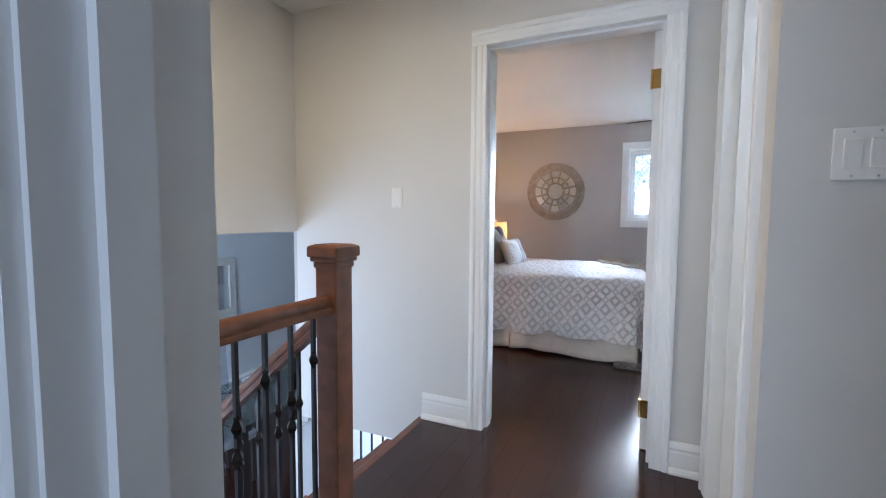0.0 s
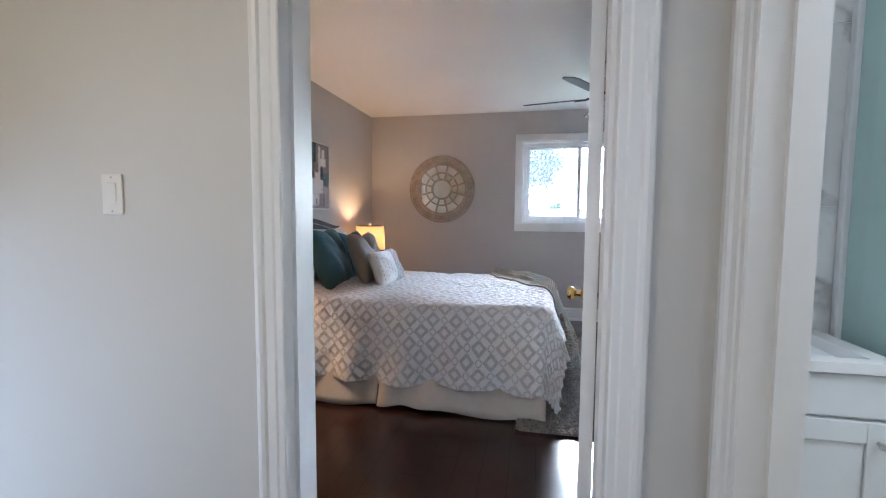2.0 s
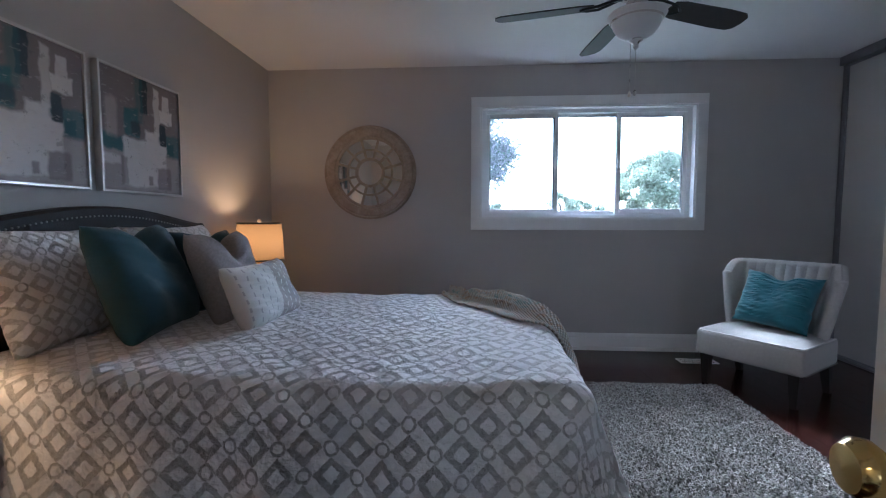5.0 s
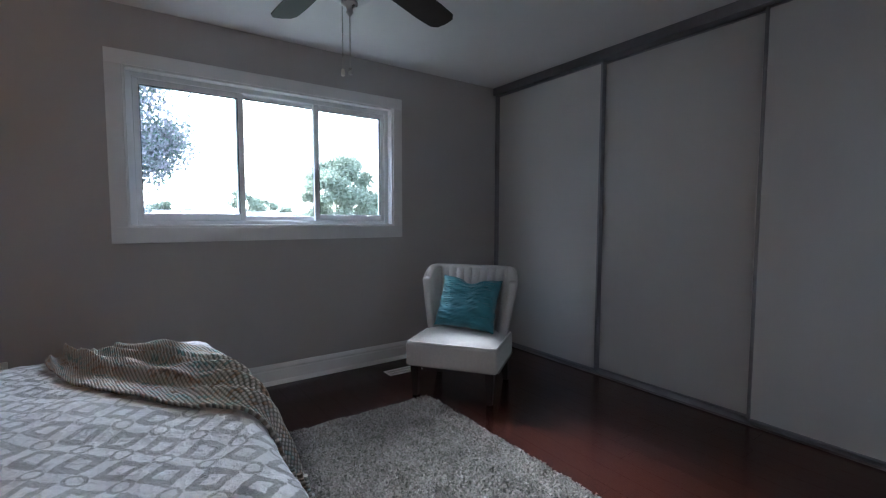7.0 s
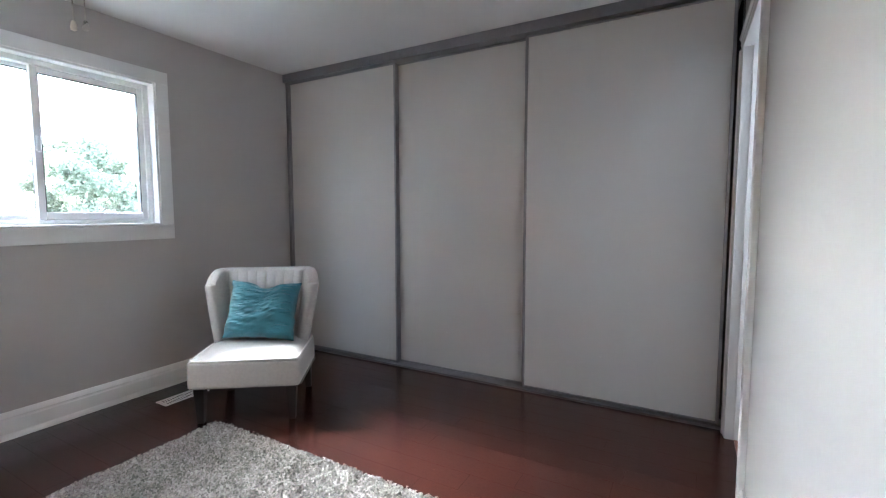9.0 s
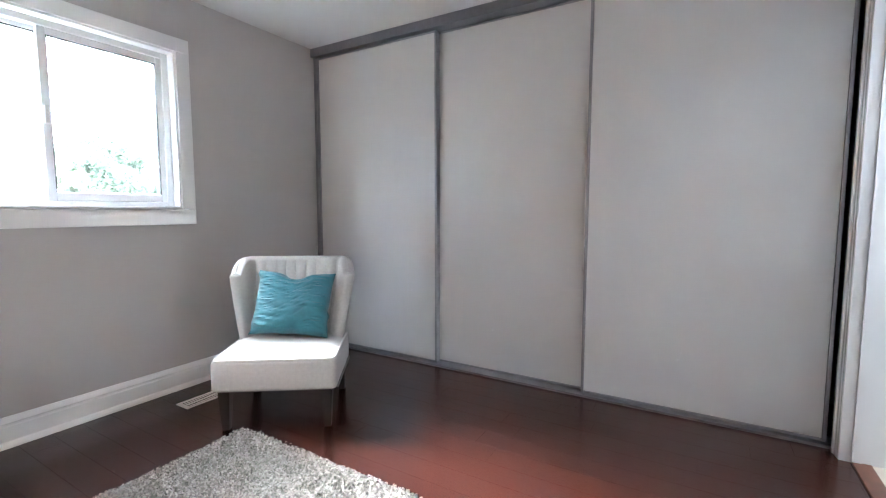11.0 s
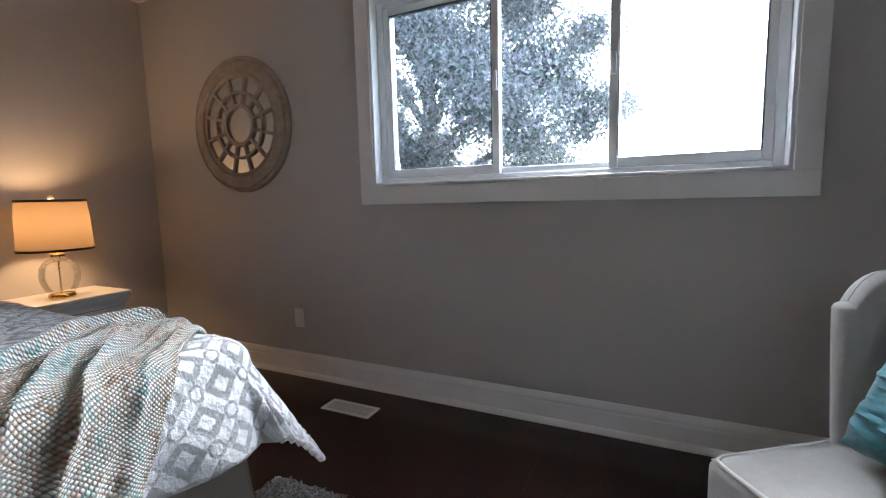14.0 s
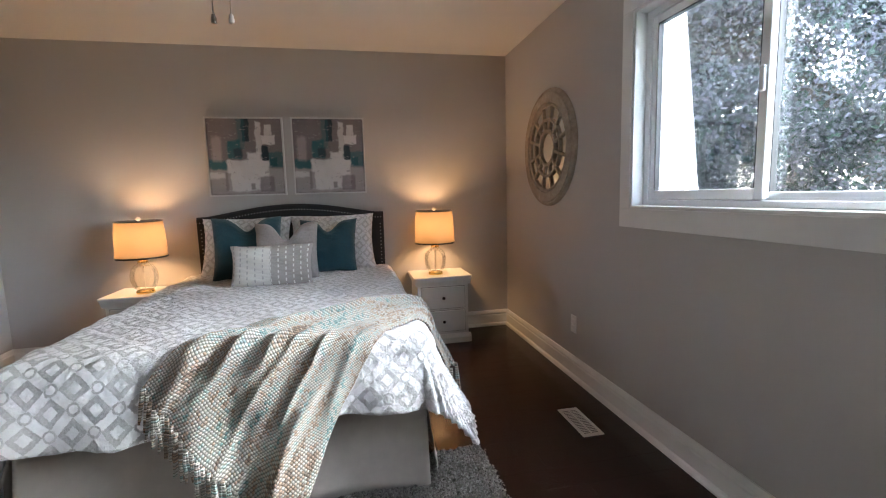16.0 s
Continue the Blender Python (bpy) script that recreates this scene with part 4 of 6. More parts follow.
skirt_run((BX0, BY_S, 0), (-1.01, BY_S, 0), (0, -1, 0), 50, 0.115)
skirt_run((-1.00, BY_S - 0.004, 0), (BX1, BY_S - 0.004, 0), (0, -1, 0), 50, 0.115)
skirt_run((BX1, BY_S, 0), (BX1, 5.56, 0), (1, 0, 0), 40, 0.05)
skirt_run((BX1 + 0.004, 5.58, 0), (BX1 + 0.004, BY_N, 0), (1, 0, 0), 40, 0.05)
skirt_run((BX0, BY_N, 0), (BX1, BY_N, 0), (0, 1, 0), 80, 0.04)


def headboard_top(s):
    """Height over the seat line along the headboard, s from -1 to 1: low shoulders, sweeping arch."""
    a = abs(s)
    return 1.10 + 0.086 * (0.5 * (1 + math.cos(math.pi * min(a / 0.93, 1.0)))) ** 0.6


HY0, HY1 = 4.86, 6.315
bm = bmesh.new()
N = 48
cols = []
for k in range(N + 1):
    y = HY0 + (HY1 - HY0) * k / N
    zt = headboard_top(2 * k / N - 1)
    cols.append([bm.verts.new((x, y, z)) for x, z in ((-2.045, 0.30), (-1.985, 0.30), (-1.98, zt - 0.012), (-1.99, zt), (-2.045, zt))])
for a, b in zip(cols, cols[1:]):
    for k in range(5):
        bm.faces.new((a[k], a[(k + 1) % 5], b[(k + 1) % 5], b[k]))
bm.faces.new(cols[0])
bm.faces.new(cols[-1][::-1])
bmesh.ops.recalc_face_normals(bm, faces=bm.faces[:])
headboard = part("headboard", bm, LEATHER, bed, "black leather arched headboard with nailhead trim")
bm = bmesh.new()
box(bm, -2.03, -1.995, HY0 + 0.05, HY0 + 0.13, 0, 0.31)
part("headboard_leg", bm, LEGWOOD, bed)
bm = bmesh.new()
box(bm, -2.03, -1.995, HY1 - 0.13, HY1 - 0.05, 0, 0.31)
part("headboard_leg", bm, LEGWOOD, bed)
bm = bmesh.new()
for k in range(1, 64):
    s = 2 * k / 64 - 1
    lathe(bm, [(0.0052, 0), (0.0042, 0.0022), (0.0, 0.0034)], 8, (0, 0, 0))
    vs = bm.verts[-24:]
    bmesh.ops.transform(bm, matrix=pose(-1.979, HY0 + (HY1 - HY0) * (k / 64), headboard_top(s) - 0.045, 0, 90, 0), verts=vs)
for k in range(14):
    for y in (HY0 + 0.028, HY1 - 0.028):
        lathe(bm, [(0.0052, 0), (0.0042, 0.0022), (0.0, 0.0034)], 8, (0, 0, 0))
        bmesh.ops.transform(bm, matrix=pose(-1.979, y, 1.0 - 0.03 * k, 0, 90, 0), verts=bm.verts[-24:])
tagged(part("nailhead_trim", bm, NAIL, headboard, "row of pewter nailheads"), kind="stuff")

# duvet
DU0, DU1, DV0, DV1 = -1.86, 0.345, 4.33, 6.69
bm = bmesh.new()


def duvet_uv(s, t):
    return (DU0 + (DU1 - DU0) * s, DV0 + (DV1 - DV0) * t)


sheet(bm, 190, 200, lambda s, t: drape(*duvet_uv(s, t)), duvet_uv)
duvet = tagged(finish("duvet", bm, QUILT, True), "white duvet with tufted grey diamonds and circles over the bed", "duvet")
thicken(duvet, 0.016)


# throw blanket: a strip laid askew over the foot of the bed
def throw_line(s):
    """Centre line in the sheet's flat coordinates, from the far side over the bed to the foot."""
    a, b, c, d = Vector((-0.36, 6.62)), Vector((-0.30, 6.05)), Vector((-0.02, 5.80)), Vector((0.52, 5.47))
    return a * (1 - s) ** 3 + b * 3 * s * (1 - s) ** 2 + c * 3 * s * s * (1 - s) + d * s ** 3


TW_LEN, TW_W = 1.55, 0.62


def throw_point(s, t):
    s = s * (1 - 0.11 * (1 - t) ** 1.3)
    p = throw_line(s)
    d = (throw_line(min(s + 0.005, 1.0)) - throw_line(max(s - 0.005, 0.0))).normalized()
    side = Vector((-d.y, d.x))
    gather = 0.36 + 0.86 * s
    w = (t - 0.5) * TW_W * gather
    f = p + side * w
    fold = 0.5 + 0.32 * math.sin(t * 27 + 2.2 * math.sin(s * 4) + 2.5 * cloth_noise(s * 2, t * 3, 2)) + 0.24 * math.sin(t * 43 - 3.0 * s + 3.0 * cloth_noise(s * 3 + 5, t * 4, 2))
    fold = max(fold, 0.0)
    lift = 0.014 + fold * fold * (0.046 - 0.012 * s) * min(1.0, 7 * t, 7 * (1 - t))
    return drape(f.x, f.y, lift, 0.36)


bm = bmesh.new()
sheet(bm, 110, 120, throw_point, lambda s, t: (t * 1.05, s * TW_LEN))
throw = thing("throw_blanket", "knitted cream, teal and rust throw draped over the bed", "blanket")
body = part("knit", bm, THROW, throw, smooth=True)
thicken(body, 0.010)
rng = random.Random(8)
for k in range(36):
    t, end = ((k + 0.5) / 26, 1.0) if k < 26 else ((k - 25.5) / 10, 0.0)
    p = throw_point(end, t)
    bm = bmesh.new()
    ln = min(0.10 + rng.uniform(0, 0.05), max(p.z - 0.02, 0.03))
    for j in range(4):
        ox, oy = rng.uniform(-0.008, 0.008), rng.uniform(-0.008, 0.008)
        tube(bm, [(p.x + ox * 0.3, p.y + oy * 0.3, p.z + 0.012), (p.x + 0.006 + ox, p.y + oy, p.z - ln * 0.35), (p.x + ox * 2, p.y + oy * 2, p.z - ln * 0.7), (p.x + 0.004 + ox * 2.6, p.y + oy * 2.6, p.z - ln)], [0.006, 0.0075, 0.006, 0.004], 6)
    lay = bm.loops.layers.uv.new("UVMap")
    base = rng.uniform(0, 1)
    for f in bm.faces:
        for lp in f.loops:
            lp[lay].uv = (base + lp.vert.co.z * 0.3, lp.vert.co.z * 1.3 + base)
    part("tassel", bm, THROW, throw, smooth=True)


# ---- cushions ----
def cushion(name, label, material, w, h, t, at, lean, turn, chop=0.0, uv_metres=False, group="", seed=1, roll=0, wrinkle=0.25):
    """Soft cushion standing on its lower edge: width along y, facing +x; lean: degrees back from upright."""
    bm = bmesh.new()
    n = 60
    rng = random.Random(seed)
    ph = [rng.uniform(0, 6) for _ in range(4)]
    layer = bm.loops.layers.uv.new("UVMap")

    def pt(a, b, side):
        x, y = a * 2 - 1, b * 2 - 1
        pin = 1 - 0.075 * (1 - x * x) * abs(y) ** 3
        pin2 = 1 - 0.075 * (1 - y * y) * abs(x) ** 3
        body_ = max((1 - x ** 4) * (1 - y ** 4), 0) ** 0.55
        crumple = 1 + 0.10 * math.sin(3.1 * x + ph[0]) * math.sin(2.7 * y + ph[1]) + 0.05 * math.sin(9 * x + 5 * y + ph[2])
        yy = y * h / 2 * pin
        if chop:
            yy -= chop * max(0, y) ** 1.5 * math.exp(-(x / 0.32) ** 2)
        thick = t / 2 * body_ * crumple
        if chop:
            thick *= 1 - 0.35 * math.exp(-(x / 0.25) ** 2) * max(0, y + 0.3)
        cr = noise.noise(Vector((x * 1.6 + seed, y * 9.5 + 2.2 * x + 1.2 * math.sin(2.2 * x + ph[3]), side * 2.0)))
        fold = 1 - abs(noise.noise(Vector((x * 2.1 + 3 * seed, y * 12.0 - 3.0 * x + 1.6 * math.sin(3.1 * x + ph[1]), side * 3.0)))) * 2
        thick += wrinkle * (0.012 * cr + 0.010 * fold * fold) * min(body_ * 1.6, 1)
        rag = wrinkle * 0.012 * (abs(x) ** 6 + abs(y) ** 6) * noise.noise(Vector((x * 4 + seed, y * 4, 7.0)))
        return Vector((side * thick, x * w / 2 * pin2 + rag, yy + h / 2 + rag))
    for side in (1, -1):
        g = [[bm.verts.new(pt(i / n, j / n, side)) for j in range(n + 1)] for i in range(n + 1)]
        for i in range(n):
            for j in range(n):
                q = ((i, j), (i + 1, j), (i + 1, j + 1), (i, j + 1))
                q = q if side > 0 else q[::-1]
                f = bm.faces.new([g[a][b] for a, b in q])
                for lp, (a, b) in zip(f.loops, q):
                    lp[layer].uv = (a / n * w, b / n * h) if uv_metres else (a / n, b / n)
    bmesh.ops.remove_doubles(bm, verts=bm.verts, dist=0.0005)
    ob = finish(name, bm, material, True)
    ob.matrix_basis = pose(*at, 0, 0, turn) @ pose(0, 0, 0, 0, -lean, 0) @ pose(0, 0, 0, roll, 0, 0)
    return tagged(ob, label, "pillow", group)


BZ = BTOP + 0.002
cushion("pillow_sham", "white pillow sham with grey diamonds leaning on the headboard", SHAM, 0.66, 0.47, 0.17, (-1.76, 5.25, BZ - 0.005), 22, 0, uv_metres=True, group="patterned shams", seed=2)
cushion("pillow_sham", "white pillow sham with grey diamonds leaning on the headboard", SHAM, 0.66, 0.47, 0.17, (-1.76, 5.90, BZ - 0.005), 22, 0, uv_metres=True, group="patterned shams", seed=3)
cushion("teal_cushion", "dark teal linen cushion standing with its corner up", TEALDARK, 0.48, 0.47, 0.20, (-1.52, 5.32, BZ), 20, 8, chop=0.10, group="dark teal cushions", seed=4)
cushion("teal_cushion", "dark teal linen cushion leaning on a patterned sham", TEALDARK, 0.43, 0.43, 0.16, (-1.58, 5.86, BZ), 20, -6, chop=0.09, group="dark teal cushions", seed=5)
cushion("grey_cushion", "warm grey linen cushion with a dented top", GREYCUSH, 0.43, 0.43, 0.17, (-1.34, 5.60, BZ), 20, 0, chop=0.14, seed=6)
cushion("lumbar_cushion", "oblong ivory and grey cushion with stitched dashes", LUMBAR, 0.52, 0.29, 0.14, (-1.16, 5.53, BZ), 22, 0, seed=7)


# ---- nightstands and table lamps ----
def nightstand(at):
    n = thing("nightstand", "white painted two-drawer nightstand", "nightstand", at, 0, "nightstands")
    w, d, h = 0.46, 0.355, 0.565
    bm = bmesh.new()
    box(bm, 0.0, d, -w / 2 + 0.02, w / 2 - 0.02, 0.07, h - 0.075)
    part("body", bm, NSWHITE, n)
    part("tabletop", boxes((-0.012, d + 0.03, -w / 2 - 0.012, w / 2 + 0.012, h - 0.022, h), bevel=0.006), NSWHITE, n)
    bm = bmesh.new()
    cove = [(0.0, 0.0), (0.006, 0.0), (0.010, 0.012), (0.022, 0.034), (0.026, 0.053), (0.0, 0.053)]
    extrude(bm, cove, (d, -w / 2, h - 0.075), (d, w / 2, h - 0.075), (1, 0, 0))
    extrude(bm, cove, (0, -w / 2 + 0.02, h - 0.075), (d, -w / 2 + 0.02, h - 0.075), (0, -1, 0))
    extrude(bm, cove, (0, w / 2 - 0.02, h - 0.075), (d, w / 2 - 0.02, h - 0.075), (0, 1, 0))
    part("cornice", bm, NSWHITE, n)
    bm = bmesh.new()
    foot = [(0.0, 0.0), (0.022, 0.0), (0.022, 0.045), (0.012, 0.062), (0.004, 0.075), (0.0, 0.075)]
    for y0, y1 in ((-w / 2 + 0.0, w / 2 - 0.0),):
        extrude(bm, foot, (d, y0, 0.0), (d, y1, 0.0), (1, 0, 0))
    extrude(bm, foot, (0, -w / 2 + 0.02, 0.0), (d, -w / 2 + 0.02, 0.0), (0, -1, 0))
    extrude(bm, foot, (0, w / 2 - 0.02, 0.0), (d, w / 2 - 0.02, 0.0), (0, 1, 0))
    part("plinth", bm, NSWHITE, n)
    for z0, z1 in ((0.10, 0.275), (0.295, 0.475)):
        bm = bmesh.new()
        box(bm, d - 0.002, d + 0.012, -w / 2 + 0.05, w / 2 - 0.05, z0, z1, bevel=0.004)
        dr = part("drawer", bm, NSWHITE, n)
        # grey rim in place of a real gap: the drawer's shadow line as colour
        rim = boxes((d - 0.001, d + 0.003, -w / 2 + 0.046, w / 2 - 0.046, z0 - 0.004, z1 + 0.004))
        part("shadow_gap", rim, GREYCUSH, n)
        kb = lathe(bmesh.new(), [(0.0, 0), (0.006, 0), (0.005, 0.010), (0.012, 0.016), (0.013, 0.021), (0.008, 0.026), (0.0, 0.027)], 16)
        bmesh.ops.transform(kb, matrix=pose(d + 0.012, 0, (z0 + z1) / 2, 0, 90, 0), verts=kb.verts)
        part("knob", kb, BLACKMETAL, dr, "small dark metal knob", smooth=True)
    return n


nightstand((-2.045, 6.755, 0))
nightstand((-2.045, 4.515, 0))


def table_lamp(at):
    o = thing("table_lamp", "lit table lamp with amber shade and clear glass base", "lamp", at, 0, "bedside lamps")
    part("foot", lathe(bmesh.new(), [(0.0, 0), (0.060, 0), (0.062, 0.006), (0.058, 0.020), (0.05, 0.026), (0.0, 0.026)], 28), BRASS, o, "antique brass foot", smooth=True)
    gl = lathe(bmesh.new(), [(0.056, 0.027), (0.074, 0.05), (0.089, 0.095), (0.091, 0.135), (0.082, 0.175), (0.062, 0.205), (0.036, 0.222), (0.030, 0.232)], 32)
    part("glass_body", gl, CLEAR, o, "clear glass jug body", smooth=True)
    part("stem", lathe(bmesh.new(), [(0.004, 0.026), (0.004, 0.30), (0.013, 0.305), (0.013, 0.35), (0.0, 0.352)], 12), NICKEL, o, smooth=True)
    part("collar", lathe(bmesh.new(), [(0.033, 0.228), (0.034, 0.240), (0.02, 0.246), (0.006, 0.25)], 24), BRASS, o, smooth=True)
    z0, z1 = 0.268, 0.530
    sh = lathe(bmesh.new(), [(0.166, z0), (0.1625, (z0 + z1) / 2 - 0.06), (0.158, (z0 + z1) / 2 + 0.05), (0.150, z1)], 48)
    part("shade", sh, SHADE, o, "glowing amber fabric drum shade", smooth=True)
    for r, z in ((0.167, z0), (0.151, z1)):
        part("shade_trim", lathe(bmesh.new(), [(r - 0.002, z - 0.006), (r + 0.0015, z - 0.006), (r + 0.0015, z + 0.006), (r - 0.002, z + 0.006), (r - 0.002, z - 0.006)], 48), BLACKMETAL, o, "dark ribbon edge")
    sp = bmesh.new()
    for k in range(3):
        a = 2 * math.pi * k / 3
        tube(sp, [(0, 0, z1 - 0.012), (0.150 * math.cos(a), 0.150 * math.sin(a), z1 - 0.004)], 0.0018, 6)
    tube(sp, [(0.045, 0, 0.33), (0.05, 0, 0.44), (0.02, 0, z1 - 0.02), (0, 0, z1 - 0.01), (-0.02, 0, z1 - 0.02), (-0.05, 0, 0.44), (-0.045, 0, 0.33)], 0.002, 6)
    part("harp", sp, NICKEL, o)
    part("finial", lathe(bmesh.new(), [(0.004, z1 - 0.012), (0.005, z1), (0.014, z1 + 0.010), (0.015, z1 + 0.020), (0.009, z1 + 0.029), (0.0, z1 + 0.031)], 16), FINIALW, o, "pale ball finial", smooth=True)
    return o


lamp_n = table_lamp((-1.816, 6.722, 0.565))
copy_thing(lamp_n, pose(-1.80, 4.53, 0.565))


# ---- pictures and round mirror ----
def canvas(yc, z0, z1, half):
    p = thing("canvas_picture", "square mauve, white and teal abstract painting in silver frame", "painting", (XW, yc, 0), 0, "pair of abstract canvases")
    bm = bmesh.new()
    layer = bm.loops.layers.uv.new("UVMap")
    vs = [bm.verts.new((0.027, y, z)) for y, z in ((-half, z0), (half, z0), (half, z1), (-half, z1))]
    bk = [bm.verts.new((0.004, v.co.y, v.co.z)) for v in vs]
    f = bm.faces.new(vs)
    for lp, c in zip(f.loops, ((0, 0), (1, 0), (1, 1), (0, 1))):
        lp[layer].uv = c
    for k in range(4):
        bm.faces.new((vs[k], bk[k], bk[(k + 1) % 4], vs[(k + 1) % 4]))
    part("canvas", bm, ART, p)
    bm = bmesh.new()
    g = 0.012
    for r in ((-half - g, -half, z0 - g, z1 + g), (half, half + g, z0 - g, z1 + g), (-half, half, z0 - g, z0), (-half, half, z1, z1 + g)):
        box(bm, 0.0, 0.036, r[0], r[1], r[2], r[3], bevel=0.002)
    part("frame", bm, SILVERFRAME, p, "thin silver frame")


canvas(5.897, 1.272, 1.867, 0.2795)
canvas(5.252, 1.272, 1.867, 0.2795)


def ring_sector(bm, r0, r1, a0, a1, z0, z1, seg):
    """A flat curved bar between two radii and two angles, in the xz plane, from depth z0 (back) to z1 (front, towards -y)."""
    pts = []
    for k in range(seg + 1):
        a = a0 + (a1 - a0) * k / seg
        c, s = math.cos(a), math.sin(a)
        pts.append([bm.verts.new((r * c, -d, r * s)) for r, d in ((r0, z0), (r1, z0), (r1, z1), (r0, z1))])
    for p, q in zip(pts, pts[1:]):
        for k in range(4):
            bm.faces.new((p[k], p[(k + 1) % 4], q[(k + 1) % 4], q[k]))
    if a1 - a0 < 2 * math.pi - 0.01:
        bm.faces.new(pts[0][::-1])
        bm.faces.new(pts[-1])


mir = thing("round_mirror", "round whitewashed wooden window-pane mirror on the wall", "mirror", (-1.162, YN, 1.530))
part("mirror_glass", lathe(bmesh.new(), [(0.0, 0.0), (0.30, 0.0)], 48), MIRROR, mir)
mir.children[0].matrix_basis = pose(0, -0.012, 0, 90, 0, 0)
bm = bmesh.new()
prof = [(0.285, 0.0), (0.285, 0.022), (0.300, 0.026), (0.304, 0.019), (0.308, 0.019), (0.314, 0.031), (0.330, 0.032), (0.372, 0.028), (0.378, 0.020), (0.382, 0.020), (0.388, 0.026), (0.398, 0.022), (0.405, 0.012), (0.405, 0.0)]
lathe(bm, prof + [prof[0]], 72)
bmesh.ops.transform(bm, matrix=pose(0, 0, 0, 90, 0, 0), verts=bm.verts)
part("rim", bm, WEATHERED, mir, "broad weathered wooden rim", smooth=True)
for r0, r1 in ((0.105, 0.128), (0.187, 0.203)):
    bm = bmesh.new()
    ring_sector(bm, r0, r1, 0, 2 * math.pi, 0.010, 0.026, 64)
    part("ring", bm, WEATHERED, mir)
for k in range(12):
    bm = bmesh.new()
    box(bm, 0.126, 0.290, -0.024, -0.010, -0.0095, 0.0095, bevel=0.002)
    bmesh.ops.rotate(bm, cent=(0, 0, 0), matrix=Matrix.Rotation(2 * math.pi * (k + 0.5) / 12, 3, "Y"), verts=bm.verts)
    part("spoke", bm, WEATHERED, mir)


# ---- ceiling fan ----
def ceiling_fan(at):
    f = thing("ceiling_fan", "brushed nickel ceiling fan with five dark blades and glass bowl", "ceiling fan", at)
    part("canopy", lathe(bmesh.new(), [(0.0, 0), (0.066, 0), (0.066, -0.022), (0.060, -0.040), (0.040, -0.058), (0.020, -0.064), (0.0, -0.064)], 28), NICKEL, f, smooth=True)
    part("downrod", lathe(bmesh.new(), [(0.012, -0.06), (0.012, -0.18)], 16), NICKEL, f, smooth=True)
    part("motor", lathe(bmesh.new(), [(0.012, -0.165), (0.030, -0.17), (0.040, -0.18), (0.085, -0.188), (0.103, -0.205), (0.106, -0.255), (0.098, -0.275), (0.060, -0.288), (0.0, -0.29)], 32), NICKEL, f, smooth=True)
    part("light_fitter", lathe(bmesh.new(), [(0.05, -0.28), (0.045, -0.29), (0.045, -0.345), (0.06, -0.36), (0.085, -0.372)], 28), NICKEL, f, smooth=True)
    part("glass_bowl", lathe(bmesh.new(), [(0.122, -0.368), (0.128, -0.376), (0.118, -0.392), (0.108, -0.400), (0.100, -0.425), (0.078, -0.455), (0.045, -0.476), (0.012, -0.482), (0.0, -0.482)], 36), BOWL, f, "frosted white glass bowl", smooth=True)
    part("band", lathe(bmesh.new(), [(0.111, -0.394), (0.114, -0.398), (0.110, -0.404), (0.106, -0.404)], 36), NICKEL, f, smooth=True)
    part("finial", lathe(bmesh.new(), [(0.028, -0.478), (0.030, -0.486), (0.014, -0.496), (0.010, -0.506), (0.013, -0.514), (0.006, -0.524), (0.0, -0.526)], 18), NICKEL, f, smooth=True)
    for k in range(5):
        a = radians(167 + 72 * k)
        bm = bmesh.new()
        outline = [(0.185, -0.045), (0.24, -0.058), (0.50, -0.066), (0.610, -0.062), (0.640, -0.042), (0.648, 0.0), (0.640, 0.042), (0.610, 0.062), (0.50, 0.066), (0.24, 0.058), (0.185, 0.045)]
        lo = [bm.verts.new((x, y, -0.003)) for x, y in outline]
        hi = [bm.verts.new((x, y, 0.003)) for x, y in outline]
        bm.faces.new(hi)
        bm.faces.new(lo[::-1])
        n = len(outline)
        for i in range(n):
            bm.faces.new((lo[i], lo[(i + 1) % n], hi[(i + 1) % n], hi[i]))
        bmesh.ops.transform(bm, matrix=pose(0, 0, -0.315, 0, 0, math.degrees(a)) @ pose(0, 0, 0, -12, 0, 0), verts=bm.verts)
        bl = part("blade", bm, BLADE, f, "dark wooden fan blade")
        ib = bmesh.new()
        for sy in (-1, 1):
            tube(ib, [(0.075, 0.012 * sy, 0.02), (0.12, 0.030 * sy, 0.008), (0.165, 0.036 * sy, -0.004), (0.215, 0.028 * sy, -0.006), (0.245, 0.004 * sy, -0.006)], 0.0065, 8)
        box(ib, 0.06, 0.10, -0.016, 0.016, 0.012, 0.024, bevel=0.004)
        bmesh.ops.transform(ib, matrix=pose(0, 0, -0.315, 0, 0, math.degrees(a)) @ pose(0, 0, 0, -12, 0, 0), verts=ib.verts)
        part("blade_iron", ib, BLACKMETAL, bl, "dark metal blade bracket", smooth=True)
    for x, y, z in ((0.0, 0.0, -0.705), (-0.01, 0.042, -0.70)):
        cb = bmesh.new()
        tube(cb, [(x, y, -0.52 if not x else -0.37), (x, y, z)], 0.0016, 6)
        ch = part("pull_chain", cb, NICKEL, f)
        part("pull", lathe(bmesh.new(), [(0.0, z + 0.004), (0.005, z), (0.008, z - 0.014), (0.007, z - 0.022), (0.0, z - 0.026)], 12, (x, y, 0)), FINIALW if x else NICKEL, ch, smooth=True)
    return f


ceiling_fan((0.468, 5.72, CE))


